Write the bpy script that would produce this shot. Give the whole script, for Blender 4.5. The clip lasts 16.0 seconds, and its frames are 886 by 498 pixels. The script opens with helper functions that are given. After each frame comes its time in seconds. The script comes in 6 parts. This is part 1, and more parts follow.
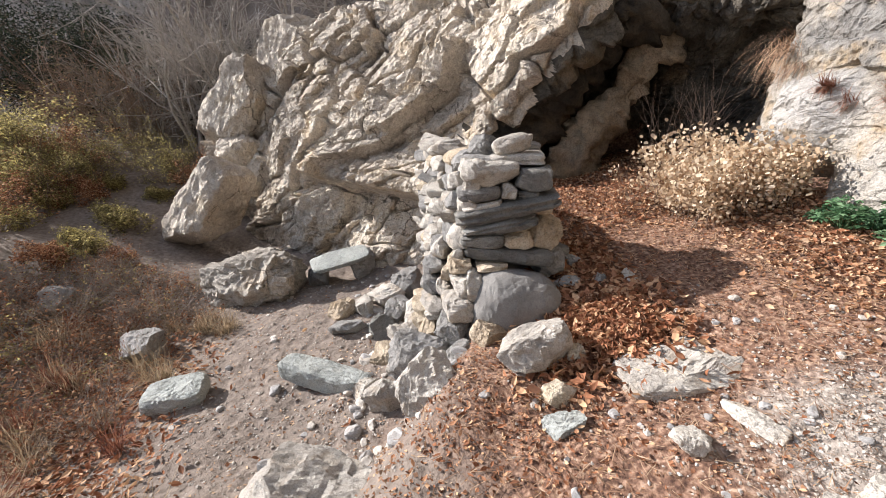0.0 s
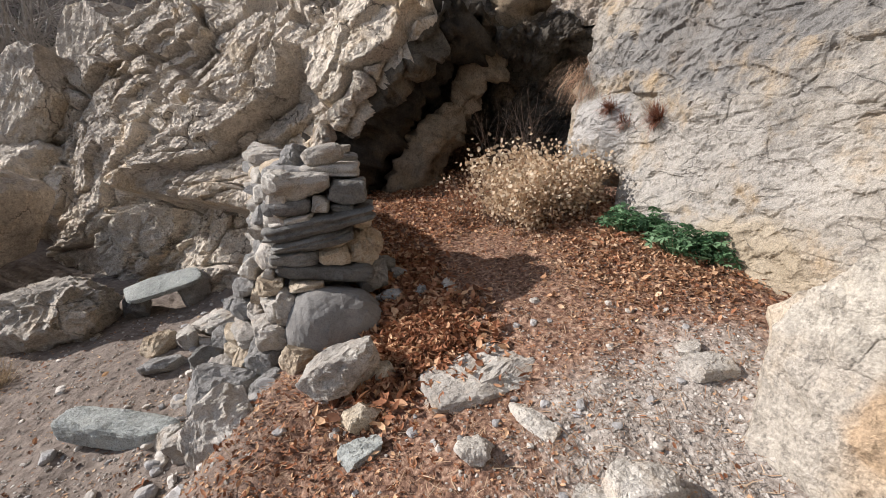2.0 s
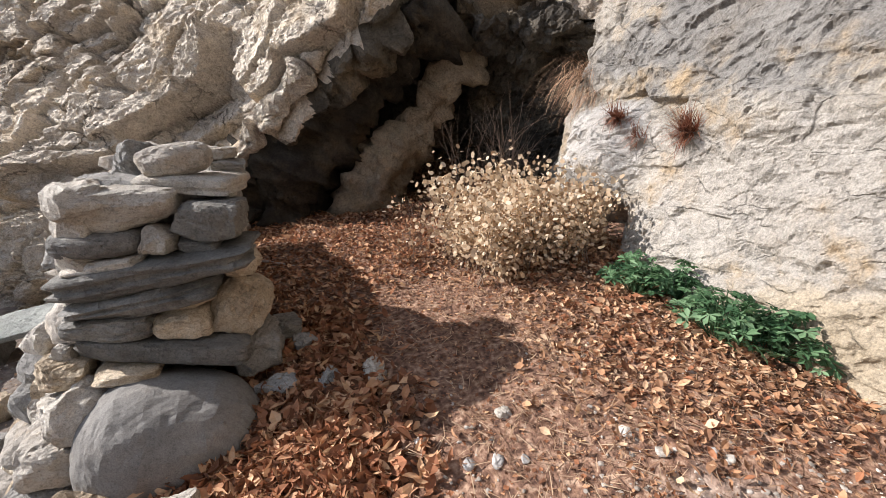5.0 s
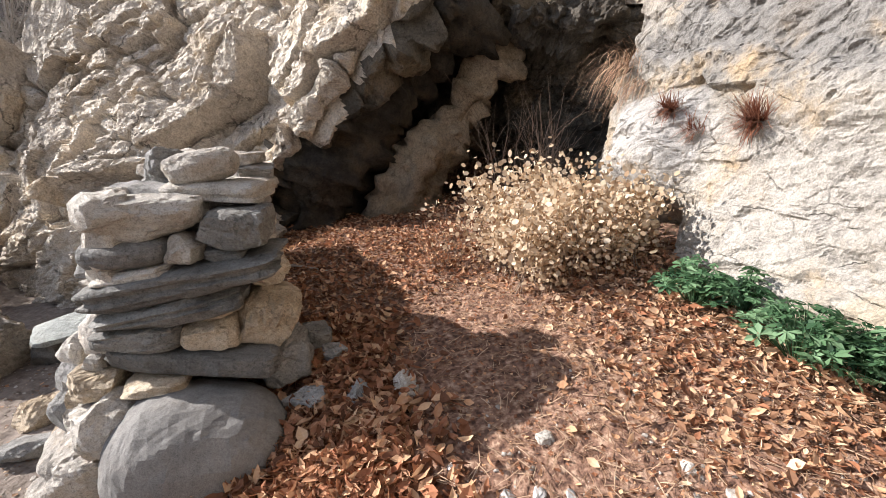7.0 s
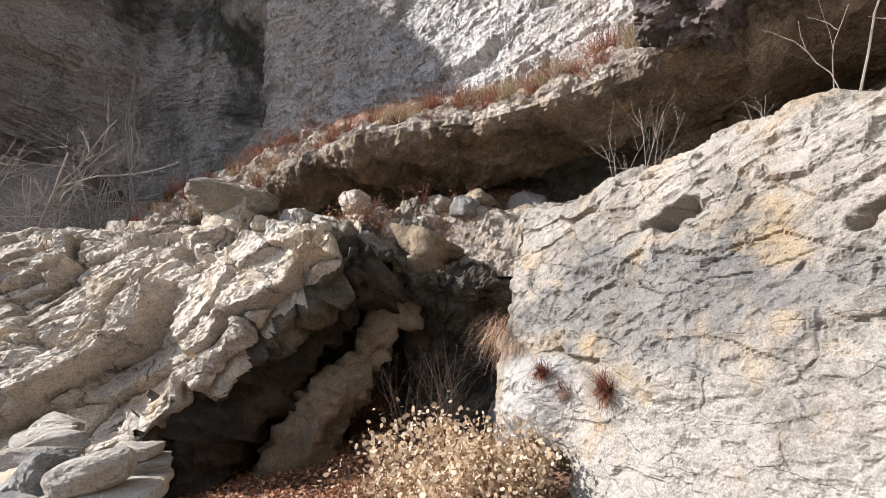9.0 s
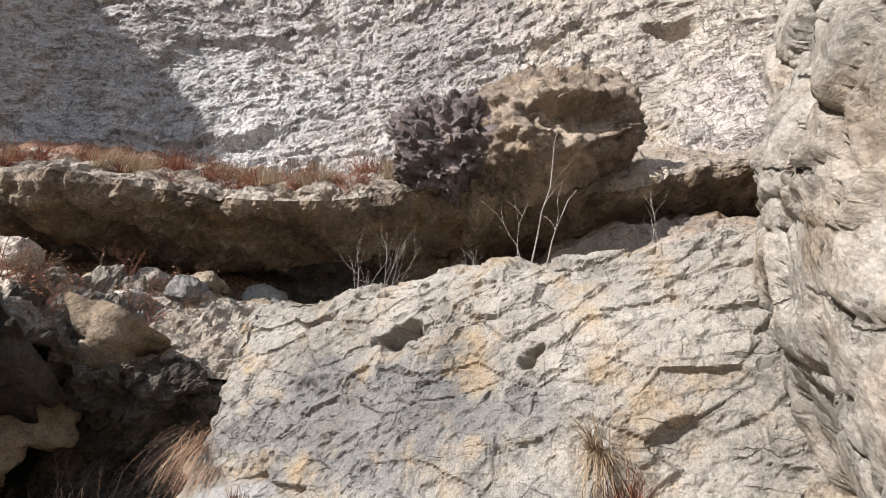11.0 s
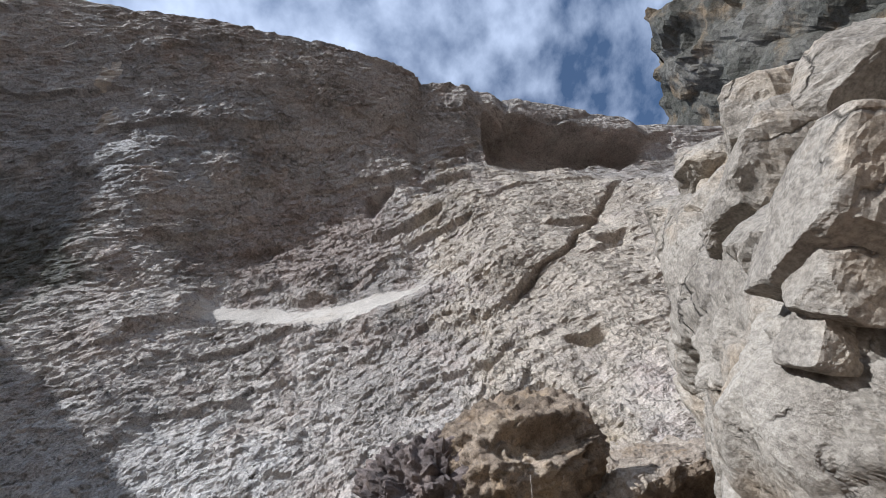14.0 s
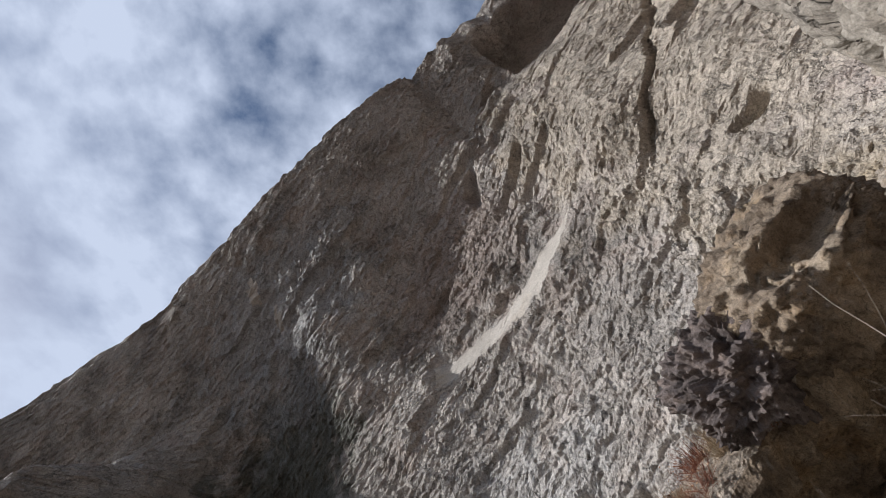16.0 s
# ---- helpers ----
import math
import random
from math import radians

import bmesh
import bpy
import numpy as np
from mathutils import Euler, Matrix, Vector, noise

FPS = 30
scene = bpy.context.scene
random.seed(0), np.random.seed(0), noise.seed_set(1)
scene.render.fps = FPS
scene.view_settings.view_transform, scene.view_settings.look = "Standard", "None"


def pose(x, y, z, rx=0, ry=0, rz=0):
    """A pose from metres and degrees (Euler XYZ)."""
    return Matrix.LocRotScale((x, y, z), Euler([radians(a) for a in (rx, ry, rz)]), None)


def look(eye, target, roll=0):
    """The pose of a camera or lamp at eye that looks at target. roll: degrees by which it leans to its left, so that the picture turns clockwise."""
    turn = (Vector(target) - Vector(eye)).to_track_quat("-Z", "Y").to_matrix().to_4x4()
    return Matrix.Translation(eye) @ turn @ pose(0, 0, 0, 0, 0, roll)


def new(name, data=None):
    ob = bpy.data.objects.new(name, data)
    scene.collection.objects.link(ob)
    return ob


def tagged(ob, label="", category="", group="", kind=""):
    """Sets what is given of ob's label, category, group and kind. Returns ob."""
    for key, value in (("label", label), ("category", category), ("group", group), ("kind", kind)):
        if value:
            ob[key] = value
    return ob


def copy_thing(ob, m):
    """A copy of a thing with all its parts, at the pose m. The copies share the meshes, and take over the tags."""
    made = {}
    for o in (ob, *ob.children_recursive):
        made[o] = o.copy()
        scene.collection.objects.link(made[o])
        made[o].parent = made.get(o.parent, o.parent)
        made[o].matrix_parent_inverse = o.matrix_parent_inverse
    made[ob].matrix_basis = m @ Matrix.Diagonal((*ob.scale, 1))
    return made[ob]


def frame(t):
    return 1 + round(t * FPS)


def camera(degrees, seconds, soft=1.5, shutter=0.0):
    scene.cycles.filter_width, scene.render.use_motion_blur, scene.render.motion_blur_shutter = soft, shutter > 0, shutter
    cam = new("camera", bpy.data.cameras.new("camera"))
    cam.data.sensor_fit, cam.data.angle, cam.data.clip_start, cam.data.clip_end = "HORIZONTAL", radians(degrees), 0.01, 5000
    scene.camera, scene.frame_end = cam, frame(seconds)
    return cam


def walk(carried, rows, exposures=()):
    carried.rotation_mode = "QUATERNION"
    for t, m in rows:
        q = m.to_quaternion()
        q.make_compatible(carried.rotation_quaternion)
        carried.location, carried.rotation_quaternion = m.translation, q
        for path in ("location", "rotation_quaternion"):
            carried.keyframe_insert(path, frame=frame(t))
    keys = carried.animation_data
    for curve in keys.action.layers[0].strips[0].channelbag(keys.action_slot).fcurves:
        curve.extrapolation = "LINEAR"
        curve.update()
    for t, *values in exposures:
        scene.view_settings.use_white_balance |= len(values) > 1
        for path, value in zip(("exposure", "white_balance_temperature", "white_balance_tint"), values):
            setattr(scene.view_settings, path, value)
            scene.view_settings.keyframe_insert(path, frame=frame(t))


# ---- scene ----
cam = camera(92.4, 16.0, soft=0.65)
PATH = [
    (0, (0.002, 0.012, 1.621), (-0.011, 1.894, 0.942), 0.4),
    (0.5, (0.067, -0.029, 1.622), (0.265, 1.845, 0.953), 1.8),
    (1, (0.172, -0.035, 1.635), (0.528, 1.824, 0.99), 1.8),
    (1.5, (0.347, 0.001, 1.623), (0.795, 1.847, 0.997), 2.1),
    (2, (0.448, 0.083, 1.612), (0.961, 1.916, 0.998), 2.7),
    (2.5, (0.498, 0.269, 1.597), (1.078, 2.086, 0.994), 3.5),
    (3, (0.577, 0.406, 1.611), (1.211, 2.211, 1.029), 3.7),
    (3.5, (0.744, 0.583, 1.577), (1.408, 2.381, 1.007), 3.7),
    (3.7, (0.777, 0.633, 1.587), (1.442, 2.431, 1.018), 3.9),
    (5.8, (1.001, 1.079, 1.5), (1.521, 2.939, 0.981), 5.6),
    (6, (1.007, 1.085, 1.501), (1.505, 2.947, 0.966), 5.1),
    (6.5, (1.009, 1.098, 1.494), (1.452, 2.965, 0.929), 4.3),
    (7, (0.986, 1.084, 1.526), (1.4, 2.962, 0.977), 3.9),
    (7.5, (0.902, 1.008, 1.625), (1.325, 2.948, 1.386), 3.2),
    (8, (0.838, 0.917, 1.739), (1.392, 2.83, 1.923), 2.9),
    (8.2, (0.837, 0.894, 1.761), (1.454, 2.78, 2.018), 2.6),
    (10.3, (0.875, 0.86, 1.92), (2.115, 2.212, 2.717), 4.6),
    (10.5, (0.908, 0.872, 1.911), (2.25, 2.074, 2.779), 3.6),
    (11, (0.909, 0.909, 1.905), (2.427, 1.83, 2.825), 2.0),
    (11.5, (0.868, 0.915, 1.926), (2.443, 1.693, 2.882), 2.2),
    (12, (0.826, 0.911, 1.933), (2.446, 1.508, 2.941), 3.0),
    (12.5, (0.77, 0.872, 1.959), (2.308, 1.236, 3.185), 0.6),
    (13, (0.666, 0.814, 1.986), (1.984, 1.105, 3.462), -6.8),
    (13.5, (0.578, 0.788, 1.993), (1.662, 1.026, 3.656), -12.4),
    (14, (0.473, 0.735, 1.985), (1.274, 0.917, 3.808), -22.5),
    (14.5, (0.436, 0.677, 1.971), (1.02, 0.862, 3.875), -29.5),
    (15, (0.438, 0.676, 1.968), (0.883, 0.84, 3.911), -29.0),
    (15.5, (0.48, 0.706, 1.999), (0.888, 0.981, 3.937), -25.0),
    (16, (0.544, 0.564, 1.988), (0.873, 1.163, 3.867), -26.2),
]
EXPOSURES = ((0.0, 1.15, 6350, 13), (1.0, 0.9, 6350, 13), (2.0, 0.65, 6350, 13), (3.5, 0.75, 6350, 13), (6.0, 1.15, 6400, 13), (7.4, 1.3, 6300, 13), (8.2, 1.2, 6200, 13), (10.3, 0.95, 6200, 12), (12.3, 0.70, 6100, 12), (13.1, 0.72, 6000, 11), (13.6, 0.62, 5850, 10), (14.0, 0.38, 5750, 10), (14.5, 0.1, 5800, 11), (15.2, -0.12, 5850, 11), (16.0, 0.05, 6150, 11))
walk(cam, [(t, look(eye, target, roll)) for t, eye, target, roll in PATH], EXPOSURES)

from mathutils.bvhtree import BVHTree

# ---- light ----
SUN_AZ, SUN_EL = radians(-70.5), radians(27.5)
world = bpy.data.worlds.new("sky")
scene.world = world
world.use_nodes = True
wn, wl = world.node_tree.nodes, world.node_tree.links
sky = wn.new("ShaderNodeTexSky")
sky.sky_type, sky.sun_disc = "NISHITA", False
sky.sun_elevation, sky.sun_rotation = SUN_EL, SUN_AZ
wn["Background"].inputs["Strength"].default_value = 0.10
# thin broken cloud over the blue
wc = wn.new("ShaderNodeTexCoord")
wm = wn.new("ShaderNodeMapping")
wm.inputs["Scale"].default_value = (1.0, 1.0, 2.2)
w1 = wn.new("ShaderNodeTexNoise")
w1.inputs["Scale"].default_value, w1.inputs["Detail"].default_value = 3.2, 9.0
w1.inputs["Roughness"].default_value = 0.58
w2 = wn.new("ShaderNodeTexNoise")
w2.inputs["Scale"].default_value, w2.inputs["Detail"].default_value = 13.0, 5.0
wa = wn.new("ShaderNodeMath")
wa.operation = "MULTIPLY_ADD"
wa.inputs[1].default_value = 0.45
wr = wn.new("ShaderNodeMapRange")
wr.inputs["From Min"].default_value, wr.inputs["From Max"].default_value = 0.53, 0.93
wx = wn.new("ShaderNodeMix")
wx.data_type = "RGBA"
wx.inputs["B"].default_value = (5.9, 6.5, 7.7, 1)
wl.new(wc.outputs["Generated"], wm.inputs["Vector"])
wl.new(wm.outputs["Vector"], w1.inputs["Vector"])
wl.new(wm.outputs["Vector"], w2.inputs["Vector"])
wl.new(w2.outputs["Fac"], wa.inputs[0])
wl.new(w1.outputs["Fac"], wa.inputs[2])
wg = wn.new("ShaderNodeVectorMath")
wg.operation = "DOT_PRODUCT"
wg.inputs[1].default_value = (-0.14, 0.13, 0.0)
wb = wn.new("ShaderNodeMath")
wl.new(wc.outputs["Generated"], wg.inputs[0])
wl.new(wa.outputs["Value"], wb.inputs[0])
wl.new(wg.outputs["Value"], wb.inputs[1])
wl.new(wb.outputs["Value"], wr.inputs["Value"])
wl.new(wr.outputs["Result"], wx.inputs["Factor"])
wl.new(sky.outputs["Color"], wx.inputs["A"])
wl.new(wx.outputs["Result"], wn["Background"].inputs["Color"])

sun = new("sun", bpy.data.lights.new("sun", "SUN"))
sun.data.energy, sun.data.angle, sun.data.color = 4.3, radians(0.55), (1.0, 0.955, 0.89)
sun_from = Vector((math.sin(SUN_AZ) * math.cos(SUN_EL), math.cos(SUN_AZ) * math.cos(SUN_EL), math.sin(SUN_EL)))
sun.matrix_world = look(sun_from * 50, (0, 0, 0))


# ---- noise on arrays of points ----
def hashed(ix, iy, iz, seed):
    h = (ix.astype(np.int64) * 374761393 + iy.astype(np.int64) * 668265263 + iz.astype(np.int64) * 2147483647 + seed * 974634777) & 0xFFFFFFFF
    h = ((h ^ (h >> 13)) * 1274126177) & 0xFFFFFFFF
    h = ((h ^ (h >> 16)) * 2246822519) & 0xFFFFFFFF
    return ((h ^ (h >> 15)) & 0xFFFFFF) / float(0xFFFFFF)


def vnoise(P, seed=0):
    """Smooth value noise, -1 to 1."""
    i = np.floor(P).astype(np.int64)
    f = P - i
    f = f * f * f * (f * (f * 6 - 15) + 10)
    out = np.zeros(len(P))
    for a in (0, 1):
        for b in (0, 1):
            for c in (0, 1):
                w = (f[:, 0] if a else 1 - f[:, 0]) * (f[:, 1] if b else 1 - f[:, 1]) * (f[:, 2] if c else 1 - f[:, 2])
                out += w * hashed(i[:, 0] + a, i[:, 1] + b, i[:, 2] + c, seed)
    return out * 2 - 1


def fbm(P, octaves=4, gain=0.5, seed=0, ridged=False):
    out, amp, Q = np.zeros(len(P)), 1.0, np.array(P, float)
    for k in range(octaves):
        n = vnoise(Q, seed + 17 * k)
        out += amp * ((1 - 2 * np.abs(n)) if ridged else n)
        Q, amp = Q * 2.03 + 11.7, amp * gain
    return out


def cells(P, seed=0):
    """Cellular noise: for the nearest and second cell the distance, three random numbers and the offset from the centre."""
    i = np.floor(P).astype(np.int64)
    n = len(P)
    d1, d2 = np.full(n, 9.0), np.full(n, 9.0)
    o1, r1, o2, r2 = (np.zeros((n, 3)) for _ in range(4))
    for a in (-1, 0, 1):
        for b in (-1, 0, 1):
            for c in (-1, 0, 1):
                x, y, z = i[:, 0] + a, i[:, 1] + b, i[:, 2] + c
                r = np.stack([hashed(x, y, z, seed + k) for k in (1, 2, 3)], 1)
                o = P - (np.stack([x, y, z], 1) + r)
                d = np.sqrt((o * o).sum(1))
                first = d < d1
                second = (d < d2) & ~first
                d2 = np.where(first, d1, np.where(second, d, d2))
                o2[first], r2[first] = o1[first], r1[first]
                o2[second], r2[second] = o[second], r[second]
                d1 = np.where(first, d, d1)
                o1[first], r1[first] = o[first], r[first]
    return d1, d2, r1, o1, r2, o2


def smooth(a, b, x):
    t = np.clip((x - a) / (b - a), 0, 1)
    return t * t * (3 - 2 * t)


def crag(P, size, seed, turn=(0, 0, 0), stretch=(1, 1, 1), tilt=1.0, groove=0.25, width=0.10, bevel=0.22, warp=0.22):
    """Broken rock: each block has its own height and slant, with a joint round it. About -1 to 1."""
    M = np.array(Euler([radians(a) for a in turn]).to_matrix())
    W = P + 0.55 * warp * size * np.stack([fbm(P / size * 1.5, 3, 0.6, seed + k) for k in (40, 50, 60)], 1)
    Q = (W @ M) / (np.array(stretch) * size)
    d1, d2, r1, o1, r2, o2 = cells(Q, seed)
    bevel = 0.5 * bevel
    groove = groove * (0.35 + 1.3 * r1[:, 1])
    h1 = (r1[:, 0] - 0.5) * 1.2 + (o1 * (r1 - 0.5)).sum(1) * 2.2 * tilt
    h2 = (r2[:, 0] - 0.5) * 1.2 + (o2 * (r2 - 0.5)).sum(1) * 2.2 * tilt
    k = 0.5 + 0.5 * smooth(0.0, bevel, d2 - d1)
    return h1 * k + h2 * (1 - k) - groove * (1 - smooth(0.0, width, d2 - d1))


def strata(P, size, seed, turn=(0, 0, 0), stretch=(3.0, 1.0, 1.0), octaves=4):
    """Ridges drawn out along the bedding."""
    M = np.array(Euler([radians(a) for a in turn]).to_matrix())
    W = P + 0.5 * size * np.stack([fbm(P / size * 0.5, 2, 0.5, seed + k) for k in (40, 50, 60)], 1)
    return fbm((W @ M) / (np.array(stretch) * size), octaves, 0.55, seed, True) * 0.6


# ---- meshes ----
def mesh_from(name, V, faces, smooth_shade=False):
    me = bpy.data.meshes.new(name)
    F = np.asarray(faces, dtype=np.int32)
    k = F.shape[1]
    me.vertices.add(len(V))
    me.vertices.foreach_set("co", np.asarray(V, dtype=np.float32).ravel())
    me.loops.add(F.size)
    me.loops.foreach_set("vertex_index", F.ravel())
    me.polygons.add(len(F))
    me.polygons.foreach_set("loop_start", np.arange(0, F.size, k, dtype=np.int32))
    me.polygons.foreach_set("use_smooth", np.full(len(F), smooth_shade))
    me.update(calc_edges=True)
    return me


def grid_faces(nu, nv):
    i = np.arange(nv - 1)[:, None] * nu + np.arange(nu - 1)[None, :]
    return np.stack([i, i + 1, i + 1 + nu, i + nu], -1).reshape(-1, 4)


def surface(name, S, height, material, toward, smooth_shade=False):
    """A rock surface: the grid S (rows, columns, 3), raised along its own normals by height(points) on the side of toward."""
    nv, nu, _ = S.shape
    dn = np.cross(np.gradient(S, axis=1), np.gradient(S, axis=0))
    dn /= np.linalg.norm(dn, axis=2, keepdims=True) + 1e-9
    mid = S.reshape(-1, 3).mean(0)
    flip = (dn.reshape(-1, 3).mean(0) @ (np.array(toward) - mid)) < 0
    if flip:
        dn = -dn
    P = S.reshape(-1, 3)
    V = P + dn.reshape(-1, 3) * height(P)[:, None]
    F = grid_faces(nu, nv)
    ob = new(name, mesh_from(name, V, F[:, ::-1] if flip else F, smooth_shade))
    ob.data.materials.append(material)
    return ob


def bent(cage, nu, nv):
    """A smooth sheet through a coarse cage of rows and columns."""
    C = np.array(cage, float)

    def along(A, n):
        m = len(A)
        t = np.linspace(0, m - 1, n)
        i = np.minimum(t.astype(int), m - 2)
        f = (t - i).reshape((-1,) + (1,) * (A.ndim - 1))
        B = np.concatenate([[2 * A[0] - A[1]], A, [2 * A[-1] - A[-2]]])
        p0, p1, p2, p3 = B[i], B[i + 1], B[i + 2], B[i + 3]
        return 0.5 * (2 * p1 + (p2 - p0) * f + (2 * p0 - 5 * p1 + 4 * p2 - p3) * f ** 2 + (3 * p1 - p0 - 3 * p2 + p3) * f ** 3)

    return np.swapaxes(along(np.swapaxes(along(C, nv), 0, 1), nu), 0, 1)


def part(name, data, material, parent=None, label=""):
    """One mesh object, from a bmesh or a mesh, under its parent."""
    if isinstance(data, bmesh.types.BMesh):
        me = bpy.data.meshes.new(name)
        data.to_mesh(me)
        data.free()
        data = me
    ob = new(name, data)
    if material and not data.materials:
        data.materials.append(material)
    ob.parent = parent
    return tagged(ob, label)


def empty(name, m, label, category, group="", kind=""):
    ob = new(name)
    ob.empty_display_size = 0.1
    ob.matrix_world = m
    return tagged(ob, label, category, group, kind)


# ---- materials ----
def ramp(nodes, stops):
    r = nodes.new("ShaderNodeValToRGB")
    e = r.color_ramp.elements
    while len(e) < len(stops):
        e.new(0.5)
    for k, (at, col) in enumerate(stops):
        e[k].position, e[k].color = at, (*col, 1)
    return r


def rock_material(name, pale, mid, dark, scale=1.0, ochre=(0.42, 0.27, 0.13), ochre_amount=0.35, rough=0.9, relief=0.9, by_object=0.0, streak=0.0, cracks=0.5, crack_size=2.6, facet=0.5, speck=1.0, patches=(), crack_bend=0.16, crack_stretch=(1, 1, 1)):
    """Weathered stone: broad patches of tone, rusty stains, dirt in the cracks, chipped facets and fine relief. Each of
    patches is (centre, radii, colour, amount): a zone of another colour.
    """
    m = bpy.data.materials.new(name)
    m.use_nodes = True
    n, l = m.node_tree.nodes, m.node_tree.links
    b = n["Principled BSDF"]
    b.inputs["Roughness"].default_value = rough
    b.inputs["Specular IOR Level"].default_value = 0.25
    tc = n.new("ShaderNodeTexCoord")
    mp = n.new("ShaderNodeMapping")
    l.new(tc.outputs["Object"], mp.inputs["Vector"])
    if by_object:
        oi = n.new("ShaderNodeObjectInfo")
        sc = n.new("ShaderNodeVectorMath")
        sc.operation = "SCALE"
        sc.inputs["Scale"].default_value = 37.0
        cx = n.new("ShaderNodeCombineXYZ")
        for k in range(3):
            l.new(oi.outputs["Random"], cx.inputs[k])
        l.new(cx.outputs["Vector"], sc.inputs[0])
        l.new(sc.outputs["Vector"], mp.inputs["Location"])

    def noise_tex(size, detail, roughness=0.6, stretch=None):
        t = n.new("ShaderNodeTexNoise")
        t.inputs["Scale"].default_value, t.inputs["Detail"].default_value, t.inputs["Roughness"].default_value = size * scale, detail, roughness
        src = mp
        if stretch:
            s2 = n.new("ShaderNodeMapping")
            s2.inputs["Scale"].default_value = stretch
            l.new(mp.outputs["Vector"], s2.inputs["Vector"])
            src = s2
        l.new(src.outputs["Vector"], t.inputs["Vector"])
        return t

    def mix(fac, a, bb, blend="MIX"):
        x = n.new("ShaderNodeMix")
        x.data_type, x.blend_type = "RGBA", blend
        l.new(fac, x.inputs["Factor"])
        for key, v in (("A", a), ("B", bb)):
            if isinstance(v, tuple):
                x.inputs[key].default_value = (*v, 1)
            else:
                l.new(v, x.inputs[key])
        return x.outputs["Result"]

    broad = noise_tex(0.9, 6.0, 0.62)
    fine = noise_tex(9.0, 8.0, 0.7)
    grain = noise_tex(70.0, 4.0, 0.7)
    stain = noise_tex(1.7, 5.0, 0.65)
    r1 = ramp(n, ((0.28, dark), (0.46, mid), (0.64, pale)))
    add = n.new("ShaderNodeMath")
    add.operation = "MULTIPLY_ADD"
    add.inputs[1].default_value = 0.45
    sub = n.new("ShaderNodeMath")
    sub.operation = "MULTIPLY_ADD"
    sub.inputs[1].default_value, sub.inputs[2].default_value = 1.0, -0.22
    l.new(fine.outputs["Fac"], add.inputs[0])
    l.new(broad.outputs["Fac"], add.inputs[2])
    l.new(add.outputs["Value"], sub.inputs[0])
    l.new(sub.outputs["Value"], r1.inputs["Fac"])
    r2 = ramp(n, ((0.52, (0, 0, 0)), (0.70, (ochre_amount,) * 3)))
    l.new(stain.outputs["Fac"], r2.inputs["Fac"])
    col = mix(r2.outputs["Color"], r1.outputs["Color"], ochre)
    for at, radii, tone, amount in patches:
        pm = n.new("ShaderNodeMapping")
        pm.vector_type = "TEXTURE"
        pm.inputs["Location"].default_value, pm.inputs["Scale"].default_value = at, radii
        l.new(tc.outputs["Object"], pm.inputs["Vector"])
        ln = n.new("ShaderNodeVectorMath")
        ln.operation = "LENGTH"
        l.new(pm.outputs["Vector"], ln.inputs[0])
        wob = n.new("ShaderNodeMath")
        wob.operation = "MULTIPLY_ADD"
        wob.inputs[1].default_value = 2.6
        l.new(stain.outputs["Fac"], wob.inputs[0])
        l.new(ln.outputs["Value"], wob.inputs[2])
        pr = n.new("ShaderNodeMapRange")
        pr.inputs["From Min"].default_value, pr.inputs["From Max"].default_value = 2.45, 2.0
        pr.inputs["To Max"].default_value = amount
        l.new(wob.outputs["Value"], pr.inputs["Value"])
        dim = mix(fine.outputs["Fac"], tuple(0.72 * c for c in tone), tuple(min(1.0, 1.25 * c) for c in tone))
        col = mix(pr.outputs["Result"], col, dim)
    if streak:
        st = noise_tex(1.6, 6.0, 0.6, (1.0, 1.0, 0.12))
        r3 = ramp(n, ((0.45, (0, 0, 0)), (0.68, (streak,) * 3)))
        l.new(st.outputs["Fac"], r3.inputs["Fac"])
        col = mix(r3.outputs["Color"], col, tuple(c * 0.45 for c in dark))
    pits = noise_tex(26.0, 7.0, 0.75)
    r4 = ramp(n, ((0.32, (0.66,) * 3), (0.62, (1.16,) * 3)))
    l.new(grain.outputs["Fac"], r4.inputs["Fac"])
    one = n.new("ShaderNodeValue")
    one.outputs[0].default_value = 1.0
    col = mix(one.outputs[0], col, r4.outputs["Color"], "MULTIPLY")
    # pits darker, rises a little paler
    r5 = ramp(n, ((0.34, (1 - 0.52 * speck,) * 3), (0.47, (1.0,) * 3), (0.66, (1 + 0.14 * speck,) * 3)))
    l.new(pits.outputs["Fac"], r5.inputs["Fac"])
    col = mix(one.outputs[0], col, r5.outputs["Color"], "MULTIPLY")
    if by_object:
        hv = n.new("ShaderNodeHueSaturation")
        mr = n.new("ShaderNodeMapRange")
        mr.inputs["To Min"].default_value, mr.inputs["To Max"].default_value = 1 - by_object, 1 + by_object
        l.new(oi.outputs["Random"], mr.inputs["Value"])
        l.new(mr.outputs["Result"], hv.inputs["Value"])
        l.new(col, hv.inputs["Color"])
        col = hv.outputs["Color"]
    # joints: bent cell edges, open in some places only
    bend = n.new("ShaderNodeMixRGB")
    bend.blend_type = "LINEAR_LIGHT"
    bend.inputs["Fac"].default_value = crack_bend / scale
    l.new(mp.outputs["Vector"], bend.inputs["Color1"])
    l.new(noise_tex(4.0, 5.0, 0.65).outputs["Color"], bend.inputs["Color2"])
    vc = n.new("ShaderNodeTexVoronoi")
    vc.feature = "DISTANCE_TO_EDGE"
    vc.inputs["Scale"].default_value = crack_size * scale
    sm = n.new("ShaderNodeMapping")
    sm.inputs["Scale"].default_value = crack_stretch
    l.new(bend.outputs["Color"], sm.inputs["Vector"])
